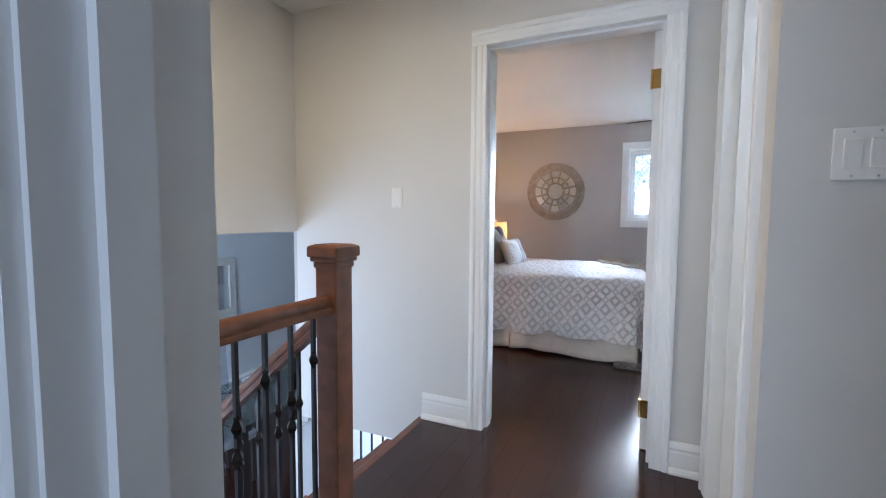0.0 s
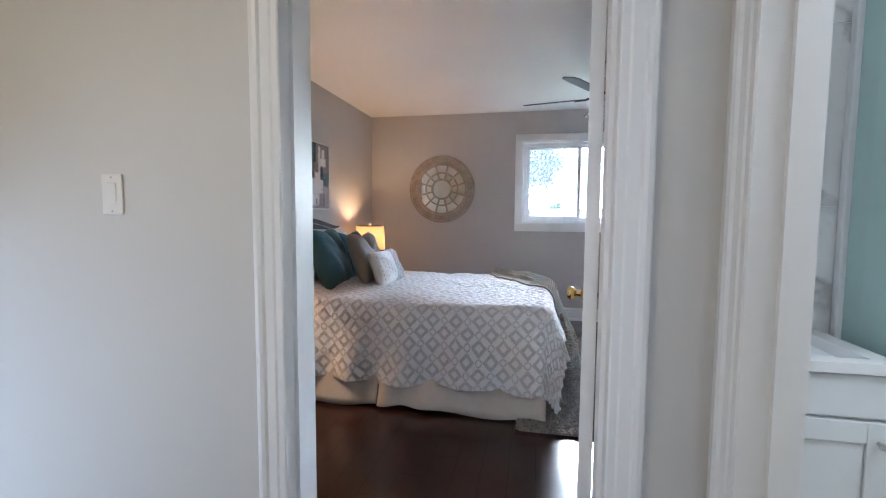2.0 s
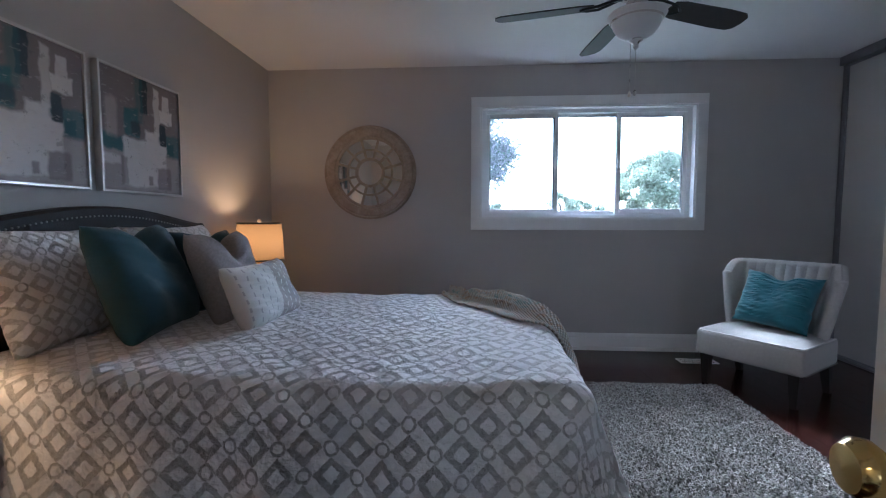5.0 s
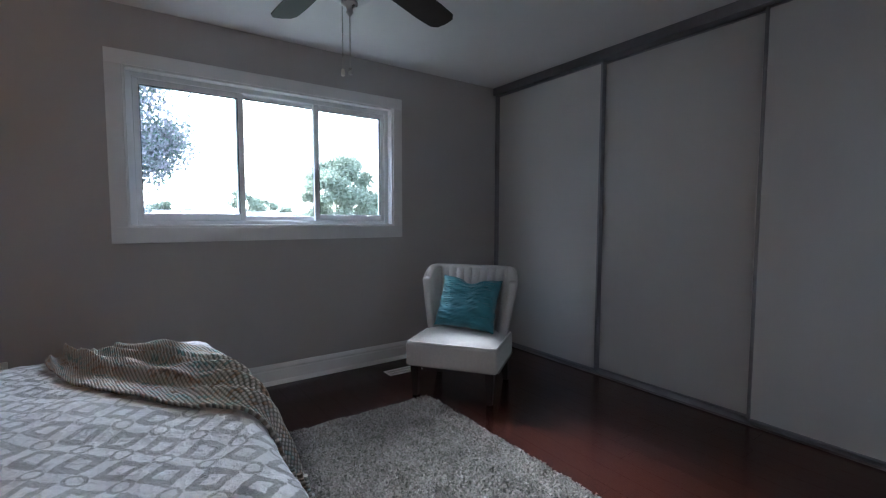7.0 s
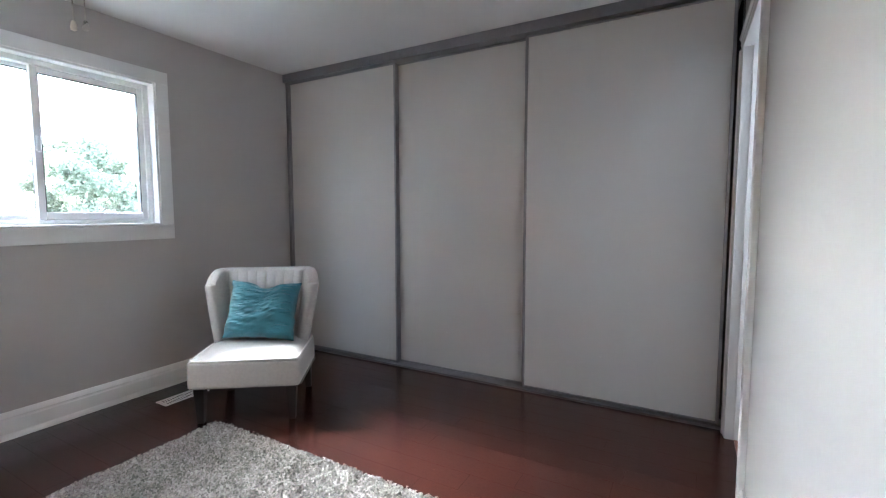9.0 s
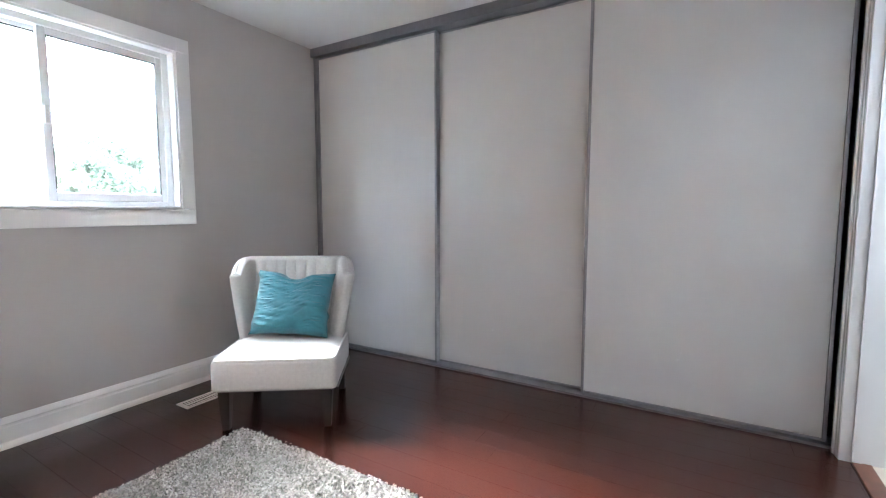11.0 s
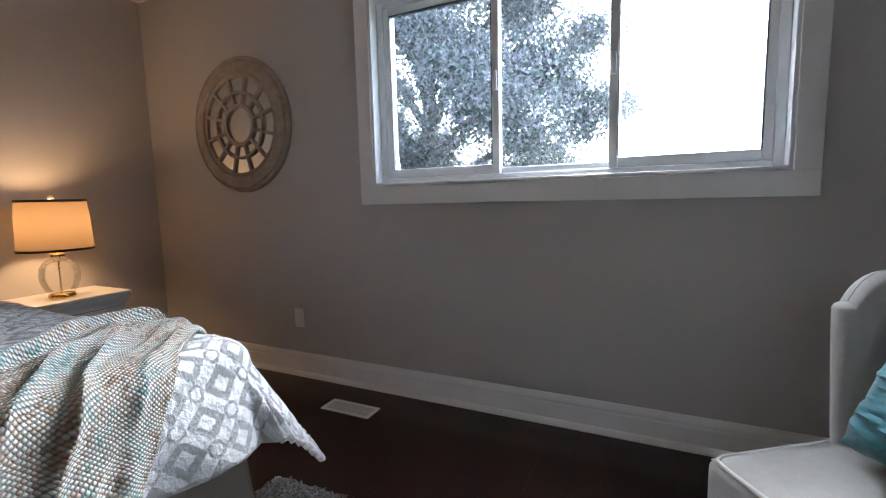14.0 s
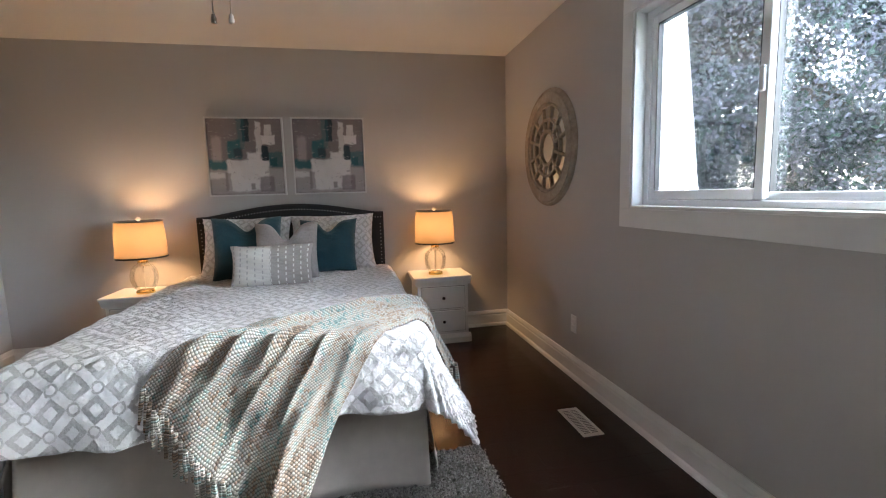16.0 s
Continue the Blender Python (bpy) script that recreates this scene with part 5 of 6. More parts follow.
# ---- slipper chair with cushion ----
def slipper_chair(at, turn):
    """Front edge at x = 0 facing -x; depth along +x, width along y."""
    c = thing("accent_chair", "ivory upholstered slipper chair with channel-tufted winged back", "chair", at, turn)
    w, d = 0.62, 0.52
    bm = bmesh.new()
    box(bm, 0.0, d, -w / 2, w / 2, 0.208, 0.370, bevel=0.022, seg=3)
    part("seat_base", bm, LINEN, c, smooth=True)
    bm = bmesh.new()
    n = 16

    def seat(s, t):
        x, y = s * 2 - 1, t * 2 - 1
        return (0.008 + (d - 0.03) * s, (w / 2 - 0.008) * y, 0.369 + 0.028 * max((1 - abs(x) ** 5) * (1 - abs(y) ** 5), 0) ** 0.5)
    sheet(bm, n, n, seat, lambda s, t: (s, t))
    part("seat", bm, LINEN, c, "padded ivory seat cushion", smooth=True)
    bm = bmesh.new()
    k = 0.010
    rim = [(d - 0.03, -w / 2 + k), (0.04, -w / 2 + k), (0.016, -w / 2 + 0.022), (k, -w / 2 + 0.05), (k, w / 2 - 0.05), (0.016, w / 2 - 0.022), (0.04, w / 2 - k), (d - 0.03, w / 2 - k)]
    tube(bm, [(x, y, 0.371) for x, y in rim], 0.006, 8)
    part("piping", bm, PIPING, c, "ivory welt round the seat", smooth=True)
    # back: a padded shell of even thickness, channel-tufted inside; the wings turn forward and narrow towards the seat
    bm = bmesh.new()
    half, top = 0.036, 0.462

    def spine(t):
        """Centre line of the back from one wing's tip to the other at height t: points, normals, share along the wing, tuft depth."""
        wide, reach, bend = 0.192 + 0.050 * t ** 0.8, 0.03 + 0.07 * t, radians(72)
        x0, rad = d - 0.075 + 0.12 * t, 0.055
        one = []
        for k in range(17):
            y = wide * k / 16
            one.append(((x0, y), (1.0, 0.0), 0.0, abs(math.sin(math.pi * 4.0 * k / 16)) ** 0.6))
        for k in range(1, 7):
            a = bend * k / 6
            one.append(((x0 - rad * (1 - math.cos(a)), wide + rad * math.sin(a)), (math.cos(a), math.sin(a)), 0.0, 0.3))
        (ex, ey), (nx, ny) = one[-1][0], one[-1][1]
        for k in range(1, 7):
            q = k / 6
            one.append(((ex - ny * reach * q, ey + nx * reach * q), (nx, ny), q, 0.3 * (1 - q)))
        return [((x, -y), (nx_, -ny_), q, f) for (x, y), (nx_, ny_), q, f in one[:0:-1]] + one

    def ring(t, shrink, rise):
        pts = spine(t)
        h = half * shrink

        def at_(p, off, q):
            (x, y), (nx, ny) = p[0], p[1]
            return (x + nx * off, y + ny * off, 0.345 + t * (top - 0.075 * q ** 3) + rise * (1 - 0.4 * q))
        inner = [at_(p, -h - 0.010 * p[3] * shrink, p[2]) for p in pts]
        outer = [at_(p, h, p[2]) for p in pts]

        def tip(p, sgn):
            (x, y), (nx, ny) = p[0], p[1]
            tx, ty = -abs(ny), nx * sgn
            out = []
            for k in range(1, 6):
                a = math.pi * k / 6
                off, fwd = h * math.cos(a), h * math.sin(a)
                out.append((x + nx * off + tx * fwd, y + ny * off + ty * fwd * 0.5, 0.345 + t * (top - 0.075) + rise * 0.6))
            return out
        loop = inner + [v for v in tip(pts[-1], 1)][::-1] + outer[::-1] + tip(pts[0], -1)
        return [bm.verts.new(v) for v in loop]
    rings = [ring(k / 14, 1.0, 0.0) for k in range(15)]
    rings += [ring(1.0, max(math.cos(radians(15 * k)), 0.03), 0.034 * math.sin(radians(15 * k))) for k in range(1, 7)]
    for a, b in zip(rings, rings[1:]):
        m = len(a)
        for k in range(m):
            bm.faces.new((a[k], a[(k + 1) % m], b[(k + 1) % m], b[k]))
    bmesh.ops.remove_doubles(bm, verts=bm.verts, dist=0.0004)
    bmesh.ops.recalc_face_normals(bm, faces=bm.faces[:])
    part("backrest", bm, LINEN, c, "channel-tufted winged back", smooth=True)
    bm = bmesh.new()
    for side in range(3):
        m = 40
        for q in range(m):
            s = (q + 0.5) / m
            p = (-0.003, -w / 2 + 0.02 + (w - 0.04) * s) if side == 0 else (0.02 + (d - 0.04) * s, (-w / 2 - 0.003) if side == 1 else (w / 2 + 0.003))
            box(bm, p[0] - 0.0035, p[0] + 0.0035, p[1] - 0.0035, p[1] + 0.0035, 0.214, 0.221, bevel=0.0015, seg=1)
    tagged(part("nailhead_trim", bm, NAIL, c, "fine nailhead trim along the seat's lower edge"), kind="stuff")
    for x, y, dx in ((0.05, -w / 2 + 0.055, -0.0), (0.05, w / 2 - 0.055, 0.0), (d - 0.045, -w / 2 + 0.05, 0.06), (d - 0.045, w / 2 - 0.05, 0.06)):
        bm = bmesh.new()
        tv = [bm.verts.new((x + a * 0.029, y + b * 0.029, 0.211)) for a, b in ((-1, -1), (1, -1), (1, 1), (-1, 1))]
        bv = [bm.verts.new((x + dx + a * 0.017, y + b * 0.017, 0.0)) for a, b in ((-1, -1), (1, -1), (1, 1), (-1, 1))]
        bm.faces.new(tv)
        bm.faces.new(bv[::-1])
        for q in range(4):
            bm.faces.new((bv[q], bv[(q + 1) % 4], tv[(q + 1) % 4], tv[q]))
        part("leg", bm, LEGWOOD, c, "tapered black wooden leg")
    return c


CH_TURN = 35.5
slipper_chair((1.452, 6.468, 0), CH_TURN)
cm = pose(1.452, 6.468, 0, 0, 0, CH_TURN) @ pose(0.290, 0.0, 0.410, 0, 0, 180)
tc_ob = cushion("teal_velvet_cushion", "crumpled teal velvet cushion leaning on the chair's back", TEAL, 0.445, 0.385, 0.15, (0, 0, 0), 0, 0, chop=0.035, seed=11, wrinkle=0.7)
tc_ob.matrix_basis = cm @ pose(0, 0, 0, 0, -26, 0) @ pose(0, 0, 0, -4, 0, 0)


# ---- shag rug ----
RX0, RX1, RY0, RY1 = -0.13, 1.375, 4.58, 6.605
rug = thing("shag_rug", "thick grey and cream shag rug on the dark floor", "rug", (RX0, RY0, 0))
part("backing", boxes((0.01, RX1 - RX0 - 0.01, 0.01, RY1 - RY0 - 0.01, 0.001, 0.008)), GREYCUSH, rug)


def shag():
    rg = np.random.RandomState(4)
    n = 80000
    w, h = RX1 - RX0, RY1 - RY0
    x, y = rg.uniform(0, w, n), rg.uniform(0, h, n)
    ang = rg.uniform(0, 2 * np.pi, n)
    ln, wd = rg.uniform(0.008, 0.015, n), rg.uniform(0.0028, 0.0052, n)
    hgt = rg.uniform(0.014, 0.024, n) * (1 + 0.25 * np.sin(x * 23 + 2 * np.sin(y * 17)) * np.sin(y * 26))
    dx, dy = np.cos(ang), np.sin(ang)
    z0 = np.full(n, 0.007)
    a = np.stack([x - dy * wd, y + dx * wd, z0], 1)
    b = np.stack([x + dy * wd, y - dx * wd, z0], 1)
    c = np.stack([x + dx * ln * 0.5 + dy * wd, y + dy * ln * 0.5 - dx * wd, z0 + hgt * 0.85], 1)
    d = np.stack([x + dx * ln * 0.5 - dy * wd, y + dy * ln * 0.5 + dx * wd, z0 + hgt * 0.85], 1)
    e = np.stack([x + dx * ln * 1.2 + dy * wd * 0.6, y + dy * ln * 1.2 - dx * wd * 0.6, z0 + hgt * 0.62], 1)
    f = np.stack([x + dx * ln * 1.2 - dy * wd * 0.6, y + dy * ln * 1.2 + dx * wd * 0.6, z0 + hgt * 0.62], 1)
    v = np.stack([a, b, c, d, e, f], 1).reshape(-1, 3)
    k = np.arange(n) * 6
    faces = np.concatenate([np.stack([k, k + 1, k + 2, k + 3], 1), np.stack([k + 3, k + 2, k + 4, k + 5], 1)])
    me = bpy.data.meshes.new("pile")
    me.from_pydata(v.tolist(), [], faces.tolist())
    me.materials.append(RUG)
    ob = new("pile", me)
    ob.parent = rug
    tagged(ob, "dense grey and cream yarn pile", "", "", "stuff")


shag()

# ---- stairs, railing and the dining room below ----
st = thing("staircase", "dark wooden stairs going down beside the hall wall", "stairs")
rise, run = 0.18, 0.215
for k in range(1, 7):
    x1 = -1.07 - run * (k - 1)
    bm = bmesh.new()
    box(bm, x1 - run - 0.03, x1, 2.25, YD0 - 0.002, -rise * k - 0.03, -rise * k, bevel=0.008)
    part("tread", bm, NOSING, st, "stained oak tread")
    part("riser", boxes((x1 - 0.018, x1, 2.26, YD0 - 0.002, -rise * k, -rise * (k - 1) - 0.032)), TRIM, st, "white painted riser")
tagged(finish("floor_nosing", boxes((-1.095, -1.05, 2.25, YD0 - 0.002, -0.032, 0.001), (-1.095, -1.05, 1.25, 2.25, -0.16, 0.001), bevel=0.007), NOSING), "rounded oak nosing along the stair opening", "", "", "structure")


def newel(at, h):
    n = thing("newel_post", "square reddish-brown oak newel post with a stepped cap", "newel post", at, 0, "newel posts")
    bm = bmesh.new()
    box(bm, -0.046, 0.046, -0.046, 0.046, 0, h - 0.06, bevel=0.004)
    part("shaft", bm, RAILWOOD, n)
    bm = bmesh.new()
    box(bm, -0.052, 0.052, -0.052, 0.052, h - 0.085, h - 0.062, bevel=0.006)
    box(bm, -0.060, 0.060, -0.060, 0.060, h - 0.062, h - 0.046, bevel=0.005)
    box(bm, -0.068, 0.068, -0.068, 0.068, h - 0.046, h - 0.008, bevel=0.006)
    vs = [bm.verts.new((a * 0.066, b * 0.066, h - 0.008)) for a, b in ((-1, -1), (1, -1), (1, 1), (-1, 1))]
    tp = [bm.verts.new((a * 0.045, b * 0.045, h)) for a, b in ((-1, -1), (1, -1), (1, 1), (-1, 1))]
    bm.faces.new(tp)
    for q in range(4):
        bm.faces.new((vs[q], vs[(q + 1) % 4], tp[(q + 1) % 4], tp[q]))
    part("cap", bm, RAILWOOD, n, "stepped moulded cap")
    return n


newel((-0.95, 2.269, 0), 1.054)
newel((-2.40, 2.269, ZL), 0.98)
HAND = [(-0.030, -0.030), (0.030, -0.030), (0.030, -0.012), (0.022, -0.006), (0.026, 0.006), (0.020, 0.024), (0.008, 0.032), (-0.008, 0.032), (-0.020, 0.024), (-0.026, 0.006), (-0.022, -0.006), (-0.030, -0.012)]


def handrail(p0, p1, name, parent):
    p0, p1 = Vector(p0), Vector(p1)
    d = (p1 - p0).normalized()
    side = d.cross(Vector((0, 0, 1))).normalized()
    up = side.cross(d)
    bm = bmesh.new()
    a = [bm.verts.new(p0 + side * u + up * v) for u, v in HAND]
    b = [bm.verts.new(p1 + side * u + up * v) for u, v in HAND]
    n = len(HAND)
    for i in range(n):
        bm.faces.new((a[i], b[i], b[(i + 1) % n], a[(i + 1) % n]))
    bm.faces.new(a)
    bm.faces.new(b[::-1])
    bmesh.ops.recalc_face_normals(bm, faces=bm.faces[:])
    part(name, bm, RAILWOOD, parent, "reddish-brown oak handrail", smooth=True)


def baluster(x, y, z0, z1, knuckles, parent):
    bm = bmesh.new()
    box(bm, x - 0.0065, x + 0.0065, y - 0.0065, y + 0.0065, z0, z1)
    for zk in knuckles:
        lathe(bm, [(0.0, -0.034), (0.012, -0.030), (0.009, -0.022), (0.016, -0.010), (0.021, 0.0), (0.016, 0.010), (0.009, 0.022), (0.012, 0.030), (0.0, 0.034)], 4, (x, y, zk))
    part("baluster", bm, BLACKMETAL, parent, "black iron baluster")


rail = thing("stair_railing", "oak handrail on black iron balusters guarding the stairs", "railing")
handrail((-0.95, 2.224, 0.842), (-0.95, 1.25, 0.842), "handrail", rail)
handrail((-0.995, 2.269, 0.785), (-2.36, 2.269, -0.375), "handrail", rail)
for k in range(9):
    baluster(-0.95, 2.155 - 0.105 * k, 0.0, 0.82, ((0.66,), (0.56, 0.47))[k % 2], rail)
for k in range(11):
    x = -1.14 - 0.112 * k
    zr = 0.785 - (-0.995 - x) * 0.849
    zf = -rise * (int((-1.07 - x) / run) + 1)
    baluster(x, 2.285, max(zf, ZL), zr - 0.03, ((zr - 0.24,), (zr - 0.20, zr - 0.29))[k % 2], rail)
low = thing("lower_railing", "black iron balusters of a lower railing seen under the wall", "railing", (0, 0, 0))
for k in range(10):
    baluster(-2.0 + 0.10 * k, 3.75, ZL, -0.42, (-0.75,), low)
handrail((-2.05, 3.75, -0.39), (-1.0, 3.75, -0.39), "handrail", low)


def ring_chair(at, turn):
    c = thing("dining_chair", "grey velvet dining chair with a ring hole in its back", "chair", at, turn, "dining chairs")
    bm = bmesh.new()
    box(bm, -0.22, 0.22, -0.22, 0.22, 0.40, 0.49, bevel=0.03, seg=3)
    part("seat", bm, GREYCHAIR, c, smooth=True)
    bm = bmesh.new()
    n = 24
    hole, outer = [], []
    for k in range(n):
        a = 2 * math.pi * k / n
        hole.append((0.055 * math.cos(a), 0.92 + 0.055 * math.sin(a)))
        ca, sa = math.cos(a), math.sin(a)
        q = max(abs(ca) / 0.22, (sa / 0.17 if sa > 0 else -sa / 0.42))
        outer.append((ca / q, 0.92 + sa / q))
    fr = [[bm.verts.new((-0.24 + 0.10 * (0.92 - z), y, z)) for y, z in lst] for lst in (hole, outer)]
    bk = [[bm.verts.new((-0.30 + 0.10 * (0.92 - z), y, z)) for y, z in lst] for lst in (hole, outer)]
    for k in range(n):
        j = (k + 1) % n
        bm.faces.new((fr[0][k], fr[1][k], fr[1][j], fr[0][j]))
        bm.faces.new((bk[0][j], bk[1][j], bk[1][k], bk[0][k]))
        bm.faces.new((fr[1][k], bk[1][k], bk[1][j], fr[1][j]))
        bm.faces.new((bk[0][k], fr[0][k], fr[0][j], bk[0][j]))
    bk_ob = part("backrest", bm, GREYCHAIR, c)
    bm = bmesh.new()
    for sx in (-0.237, -0.303):
        pts = [(sx, 0.058 * math.cos(2 * math.pi * k / 24), 0.92 + 0.058 * math.sin(2 * math.pi * k / 24)) for k in range(25)]
        tube(bm, pts, 0.006, 6, False)
    part("ring", bm, CHROME, bk_ob, "chrome ring")
    for x, y in ((-0.19, -0.19), (-0.19, 0.19), (0.19, -0.19), (0.19, 0.19)):
        part("leg", lathe(bmesh.new(), [(0.012, 0), (0.02, 0.41)], 8, (x, y, 0), True), LEGWOOD, c)
    return c


TBX, TBY = -3.22, 4.12
c1 = ring_chair((-3.86, 4.00, ZL), -14)
copy_thing(c1, pose(-3.20, 4.78, ZL, 0, 0, -90))
copy_thing(c1, pose(-3.33, 3.62, ZL, 0, 0, 84))
copy_thing(c1, pose(-2.57, 4.17, ZL, 0, 0, 180))
tb = thing("dining_table", "glass-topped dining table with dark legs", "table", (TBX, TBY, ZL))
part("tabletop", boxes((-0.45, 0.45, -0.75, 0.75, 0.74, 0.752), bevel=0.003), AQUAGLASS, tb, "clear glass top")
for r in ((-0.40, 0.40, -0.66, -0.60), (-0.40, 0.40, 0.60, 0.66)):
    part("apron", boxes((*r, 0.66, 0.739)), LEGWOOD, tb)
for x in (-0.36, 0.30):
    for y in (-0.66, 0.60):
        part("leg", boxes((x, x + 0.06, y, y + 0.06, 0, 0.66)), LEGWOOD, tb)
pl = thing("dinner_plate", "white oval plate with folded napkins on the glass table", "plate", (-3.46, 4.16, ZL + 0.752))
part("dish", lathe(bmesh.new(), [(0.0, 0.003), (0.09, 0.004), (0.145, 0.018), (0.148, 0.021), (0.09, 0.009), (0.0, 0.008)], 28), CERAMIC, pl, smooth=True)
for k in (-0.04, 0.04):
    bm = bmesh.new()
    tube(bm, [(-0.08, k, 0.03), (0.0, k * 1.2, 0.045), (0.09, k * 0.9, 0.03)], [0.018, 0.028, 0.014], 8)
    part("napkin", bm, PAPER, pl, "rolled white napkin", smooth=True)
bt = thing("dark_bottle", "dark bottle standing on the glass table", "bottle", (-3.36, 4.56, ZL + 0.752))
part("glass", lathe(bmesh.new(), [(0.0, 0.0), (0.035, 0.0), (0.037, 0.02), (0.037, 0.17), (0.014, 0.21), (0.013, 0.28), (0.0, 0.28)], 16), BLACKMETAL, bt, smooth=True)


def wall_frame(y, z, w, h):
    p = thing("picture_frame", "small black-framed print with a white mat on the dining wall", "picture", (-5.15, y, z), 0, "two small framed prints")
    bm = bmesh.new()
    for r in ((0, w, 0, 0.025), (0, w, h - 0.025, h), (0, 0.025, 0.025, h - 0.025), (w - 0.025, w, 0.025, h - 0.025)):
        box(bm, 0.0, 0.022, r[0], r[1], r[2], r[3], bevel=0.002)
    part("frame", bm, BLACKFRAME, p)
    part("mat_board", boxes((0.002, 0.010, 0.025, w - 0.025, 0.025, h - 0.025)), PAPER, p)
    part("print", boxes((0.010, 0.012, w * 0.3, w * 0.7, h * 0.3, h * 0.7)), PRINT, p)


wall_frame(3.87, 0.22, 0.265, 0.315)
wall_frame(3.875, -0.125, 0.265, 0.315)
wm = thing("wall_mirror", "wide pale-framed mirror hanging on the dining wall", "mirror", (-5.15, 4.22, -0.22))
lw, lh = 1.10, 0.80
bm = bmesh.new()
for r in ((0, lw, 0, 0.10), (0, lw, lh - 0.10, lh), (0, 0.10, 0.10, lh - 0.10), (lw - 0.10, lw, 0.10, lh - 0.10)):
    box(bm, 0.0, 0.03, r[0], r[1], r[2], r[3], bevel=0.005)
part("frame", bm, PALEFRAME, wm, "pale silver-washed frame")
part("mirror_glass", boxes((0.005, 0.012, 0.10, lw - 0.10, 0.10, lh - 0.10)), MIRROR, wm)

# ---- bathroom seen through its doorway ----
YB = 3.91
van = thing("bathroom_vanity", "white bathroom vanity with a moulded basin top", "vanity", (0.46, YB, 0))
part("body", boxes((0.0, 0.44, -0.38, -0.005, 0.08, 0.79)), VANITY, van)
part("plinth", boxes((0.01, 0.43, -0.34, -0.01, 0.0, 0.08)), VANITY, van)
part("drawer_front", boxes((0.004, 0.436, -0.398, -0.381, 0.665, 0.785), bevel=0.003), VANITY, van)
dv = part("door", boxes((0.004, 0.436, -0.392, -0.381, 0.09, 0.655), bevel=0.002), VANITY, van)
bm = bmesh.new()
for r in ((0.004, 0.06, 0.09, 0.655), (0.38, 0.436, 0.09, 0.655), (0.06, 0.38, 0.09, 0.15), (0.06, 0.38, 0.595, 0.655)):
    box(bm, r[0], r[1], -0.400, -0.3925, r[2], r[3], bevel=0.002)
part("door_frame", bm, VANITY, dv)
kb = lathe(bmesh.new(), [(0.0, 0), (0.005, 0), (0.005, 0.012), (0.012, 0.018), (0.010, 0.026), (0.0, 0.028)], 14)
bmesh.ops.transform(kb, matrix=pose(0.408, -0.40, 0.60, 90, 0, 0), verts=kb.verts)
part("knob", kb, NICKEL, dv, "nickel knob", smooth=True)
bm = bmesh.new()
rim = [(-0.008, -0.41), (0.455, -0.41), (0.455, -0.004), (-0.008, -0.004)]
bas = [(0.05, -0.36), (0.40, -0.36), (0.40, -0.09), (0.05, -0.09)]
v0 = [bm.verts.new((x, y, 0.79)) for x, y in rim]
v1 = [bm.verts.new((x, y, 0.82)) for x, y in rim]
v2 = [bm.verts.new((x, y, 0.82)) for x, y in bas]
v3 = [bm.verts.new((0.225 + (x - 0.225) * 0.7, -0.22 + (y + 0.22) * 0.7, 0.73)) for x, y in bas]
for k in range(4):
    j = (k + 1) % 4
    bm.faces.new((v0[k], v0[j], v1[j], v1[k]))
    bm.faces.new((v1[k], v1[j], v2[j], v2[k]))
    bm.faces.new((v2[k], v2[j], v3[j], v3[k]))
bm.faces.new(v3)
bmesh.ops.recalc_face_normals(bm, faces=bm.faces[:])
part("basin_top", bm, CERAMIC, van, "glossy white moulded basin")
fc = thing("basin_faucet", "chrome single-lever faucet on the vanity", "faucet", (0.66, YB - 0.05, 0.82))
bm = lathe(bmesh.new(), [(0.0, 0), (0.024, 0), (0.024, 0.006), (0.014, 0.014), (0.012, 0.10), (0.014, 0.125), (0.0, 0.128)], 16)
tube(bm, [(0, 0, 0.09), (0, -0.05, 0.11), (0, -0.10, 0.105), (0, -0.115, 0.085)], 0.009, 10)
part("spout", bm, CHROME, fc, smooth=True)
bm = bmesh.new()
tube(bm, [(0, 0, 0.128), (0.03, 0.01, 0.15), (0.075, 0.012, 0.155)], [0.009, 0.007, 0.005], 8)
part("lever", bm, CHROME, fc, smooth=True)
tw = tagged(new("wall_tiles"), "glossy marble-look bathroom wall tiles with dark veins", "", "", "structure")
for i in range(3):
    for j in range(4):
        x0, z0 = XE + T + 0.01 + 0.45 * i - 0.12, 0.03 + 0.61 * j
        x0c, x1c, z1c = max(x0, XE + T + 0.004), min(x0 + 0.447, 1.798), min(z0 + 0.607, CE - 0.005)
        if x1c - x0c < 0.02:
            continue
        ob = finish("tile", boxes((x0c, x1c, YB - 0.011, YB - 0.001, z0, z1c), bevel=0.0012), MARBLE)
        ob.parent = tw
tagged(finish("wall_tile_grout", boxes((XE + T, 1.80, YB - 0.006, YB - 0.0005, 0, CE)), TRIM), "pale grout behind the tiles", "", "", "structure")
sc = thing("shower_cabin", "corner shower with aqua frosted glass in a white metal frame", "shower", (0.955, YB, 0))
part("wall_post", boxes((0.0, 0.035, -0.045, -0.012, 0.06, 2.02), bevel=0.004), VINYL, sc)
bm = bmesh.new()
arc = [(0.018, -0.03, 2.02)] + [(0.018 + 0.42 * (1 - math.cos(a)), -0.03 - 0.72 * math.sin(a), 2.02) for a in [k * math.pi / 2 / 12 for k in range(1, 13)]]
tube(bm, arc, 0.016, 8)
part("top_rail", bm, CHROME, sc, smooth=True)
bm = bmesh.new()
lo_, hi_ = [bm.verts.new((x, y, 0.10)) for x, y, z in arc], [bm.verts.new((x, y, 2.0)) for x, y, z in arc]
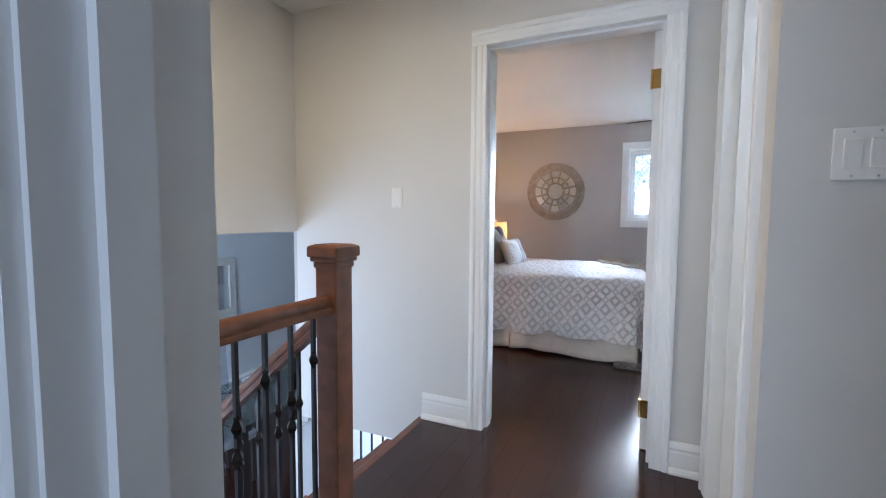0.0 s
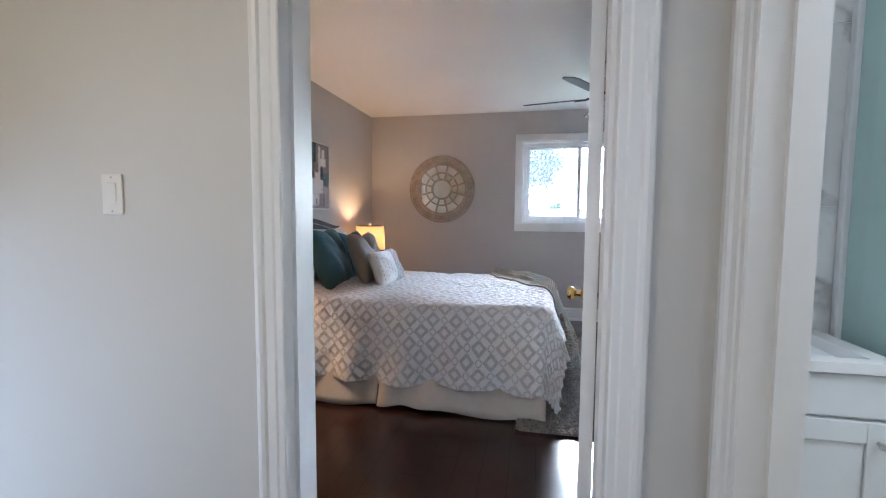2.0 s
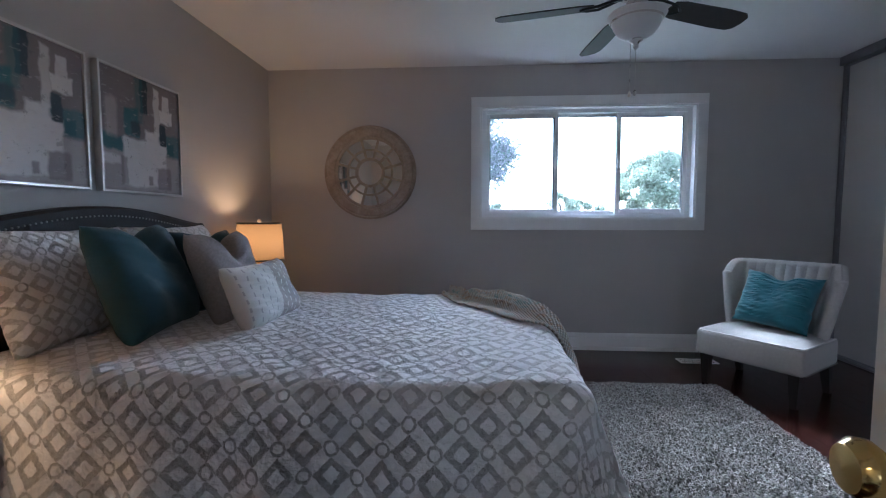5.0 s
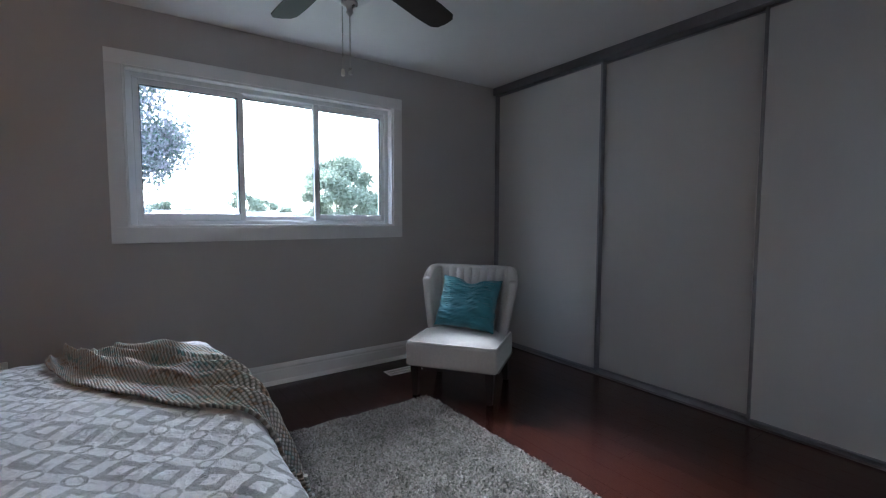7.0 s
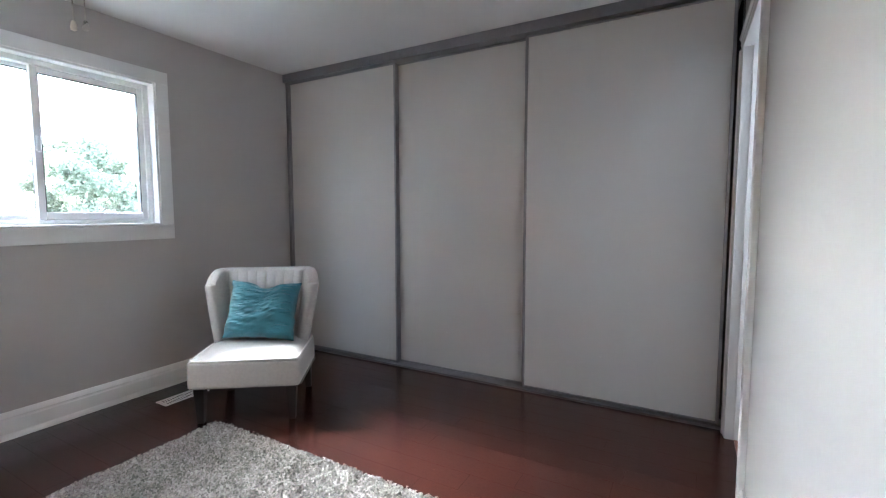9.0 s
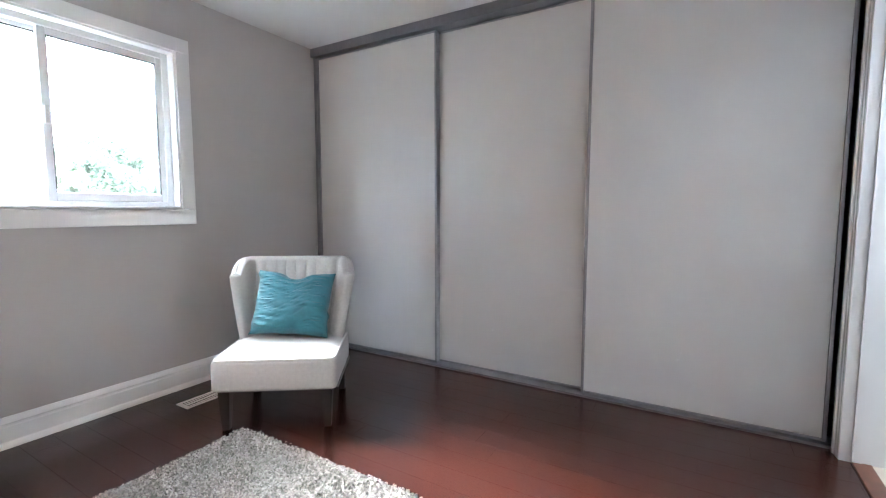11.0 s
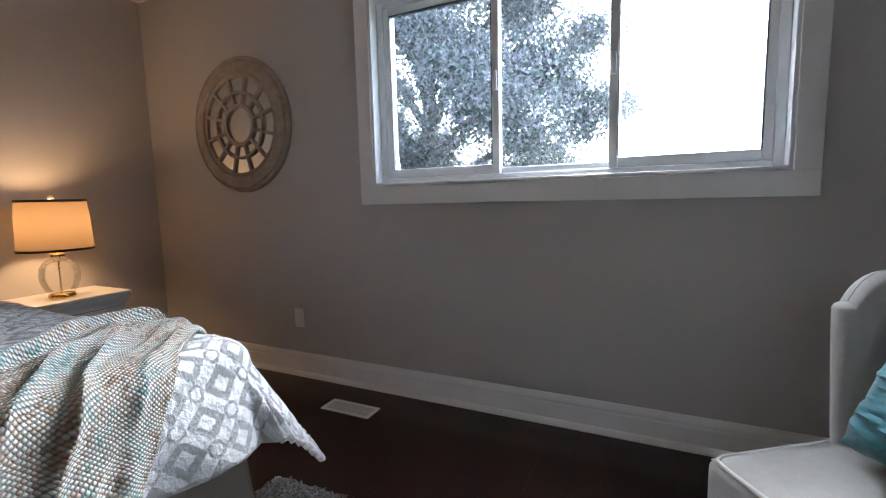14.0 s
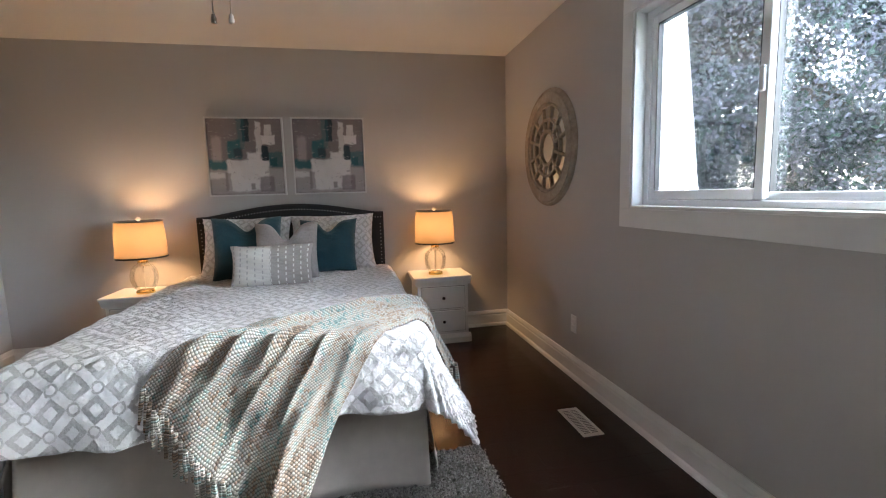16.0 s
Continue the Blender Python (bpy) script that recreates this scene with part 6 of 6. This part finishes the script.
for k in range(len(arc) - 1):
    bm.faces.new((lo_[k], lo_[k + 1], hi_[k + 1], hi_[k]))
g_ob = part("glass_panel", bm, FROST, sc, "curved aqua frosted glass")
bm = bmesh.new()
box(bm, 0.0, 0.75, -0.80, -0.012, 0.0, 0.10, bevel=0.01)
part("tray", bm, CERAMIC, sc)

# ---- outdoors ----
GZ = -2.4
tagged(finish("ground", boxes((-300, 300, YN + 0.2, 600, GZ - 0.5, GZ)), LAWN), "green lawn behind the house", "", "", "structure")
bm = bmesh.new()
wing = [(-0.75, -1.0), (-0.05, -1.0), (-0.32, 1.12), (-0.455, 2.1), (-0.50, 2.4), (-0.75, 2.4)]
fa, fb = [bm.verts.new((x, 7.86, z)) for x, z in wing], [bm.verts.new((x, 7.94, z)) for x, z in wing]
bm.faces.new(fa)
bm.faces.new(fb[::-1])
for k in range(6):
    bm.faces.new((fa[k], fb[k], fb[(k + 1) % 6], fa[(k + 1) % 6]))
bmesh.ops.recalc_face_normals(bm, faces=bm.faces[:])
tagged(finish("wall_outer_wing", bm, TRIM), "white flared wing board outside beside the window", "", "", "structure")


def leaf_cloud(centres, radii, per, size, seed):
    """Many small pointed leaves scattered over the shells of several clumps; returns vertices and faces."""
    rg = np.random.RandomState(seed)
    vs, fs, base = [], [], 0
    for c, r in zip(centres, radii):
        n = int(per * r * r)
        d = rg.normal(size=(n, 3))
        d /= np.linalg.norm(d, axis=1)[:, None]
        far = rg.uniform(0.2, 1.05, (n, 1))
        p = np.array(c) + d * r * far * np.array([1, 1, 0.72])
        a = rg.normal(size=(n, 3)) + np.array([0, 0, -0.4])
        a /= np.linalg.norm(a, axis=1)[:, None]
        b = np.cross(a, rg.normal(size=(n, 3)))
        b /= np.linalg.norm(b, axis=1)[:, None]
        s = size * rg.uniform(0.6, 1.3, (n, 1)) * (1.75 - 0.85 * far)
        q = np.stack([p - a * s, p + b * s * 0.55, p + a * s, p - b * s * 0.55], 1)
        q[:, 1] += a * s * 0.2
        vs.append(q.reshape(-1, 3))
        k = np.arange(n) * 4 + base
        fs.append(np.stack([k, k + 1, k + 2, k + 3], 1))
        base += n * 4
    return np.concatenate(vs), np.concatenate(fs)


def tree(name, label, at, height, crown_r, crown_h, clumps, per, leaf, size, seed, low=0.35):
    t = thing(name, label, "tree", at)
    rg = random.Random(seed)
    bm = bmesh.new()
    tr = 0.035 * height
    tube(bm, [(0, 0, 0), (0.1, 0.05, height * 0.25), (-0.05, 0.1, height * 0.5), (0.05, 0, height * 0.85)], [tr, tr * 0.75, tr * 0.5, tr * 0.12], 10)
    part("trunk", bm, TRUNK, t, smooth=True)
    cs, rs = [], []
    for k in range(clumps):
        a, u = rg.uniform(0, 2 * math.pi), rg.uniform(0, 1)
        z = height * low + crown_h * u
        prof = math.sin(math.pi * min(0.12 + 0.86 * u, 1.0)) ** 0.6
        rad = crown_r * prof * (1.14 - 0.34 * u) * rg.uniform(0.45, 1.0)
        cs.append((rad * math.cos(a), rad * math.sin(a), z))
        rs.append(crown_r * rg.uniform(0.16, 0.30))
    for k in range(0, clumps, max(1, clumps // 16)):
        bm = bmesh.new()
        x, y, z = cs[k]
        z0 = min(z * 0.7, height * 0.7)
        tube(bm, [(0, 0, z0), (x * 0.45, y * 0.45, z0 + (z - z0) * 0.6), (x, y, z)], [tr * 0.32, tr * 0.2, tr * 0.05], 7)
        part("limb", bm, TRUNK, t, smooth=True)
    v, f = leaf_cloud(cs, rs, per, size, seed)
    me = bpy.data.meshes.new("crown")
    me.from_pydata(v.tolist(), [], f.tolist())
    me.materials.append(leaf)
    ob = new("crown", me)
    ob.parent = t
    tagged(ob, "", "", "", "stuff")
    return t


tree("maple_tree", "large dark purple-green maple close outside the window", (-2.98, 13.6, GZ), 9.5, 4.2, 7.4, 160, 4300, MAPLE, 0.026, 3, 0.17)
tree("garden_tree", "green tree beyond the neighbouring gardens", (13.2, 37, GZ), 8.6, 4.2, 7.6, 90, 620, GREENLEAF, 0.10, 5, 0.06)
tree("small_tree", "small round green tree far off", (8.2, 47, GZ), 6.6, 2.4, 4.6, 34, 620, GREENLEAF, 0.12, 6, 0.25)
tree("far_tree", "green tree far beyond the roofs", (13.6, 62, GZ), 6.2, 4.0, 4.2, 36, 320, GREENLEAF, 0.17, 7, 0.25)
tree("far_tree", "green tree far beyond the roofs", (3.0, 66, GZ), 6.0, 3.6, 4.0, 34, 320, GREENLEAF, 0.17, 8, 0.25)
tree("far_tree", "green tree far beyond the roofs", (22.0, 60, GZ), 8.2, 4.6, 5.6, 40, 300, GREENLEAF, 0.17, 9, 0.2)
tree("far_tree", "green tree far beyond the roofs", (-8.0, 62, GZ), 8.0, 5.0, 5.6, 40, 300, GREENLEAF, 0.17, 10, 0.2)


def far_house(at, w, d, h, turn):
    o = thing("neighbour_house", "low pale house with a grey gabled roof beyond the gardens", "house", at, turn, "neighbouring houses")
    part("wall", boxes((-w / 2, w / 2, -d / 2, d / 2, 0, h)), SIDING, o)
    bm = bmesh.new()
    e = 0.4
    pts = [(-w / 2 - e, -d / 2 - e, h), (w / 2 + e, -d / 2 - e, h), (w / 2 + e, d / 2 + e, h), (-w / 2 - e, d / 2 + e, h), (-w / 2 - e, 0, h + d * 0.21), (w / 2 + e, 0, h + d * 0.21)]
    v = [bm.verts.new(p) for p in pts]
    for q in ((0, 1, 5, 4), (2, 3, 4, 5), (0, 4, 3), (1, 2, 5), (3, 2, 1, 0)):
        bm.faces.new([v[k] for k in q])
    part("roof", bm, ROOFING, o, "grey shingle roof")
    for x in (-w * 0.3, 0.0, w * 0.3):
        wd = part("window", boxes((x - 0.7, x + 0.7, -d / 2 - 0.04, -d / 2 + 0.02, h - 1.7, h - 0.6)), TRIM, o)
        part("pane", boxes((x - 0.62, x + 0.62, -d / 2 - 0.05, -d / 2 - 0.041, h - 1.62, h - 0.68)), FARGLASS, wd)


far_house((4.5, 44, GZ), 10, 8, 2.6, 8)
far_house((17.0, 50, GZ), 11, 8, 2.6, -6)

lay_floors()
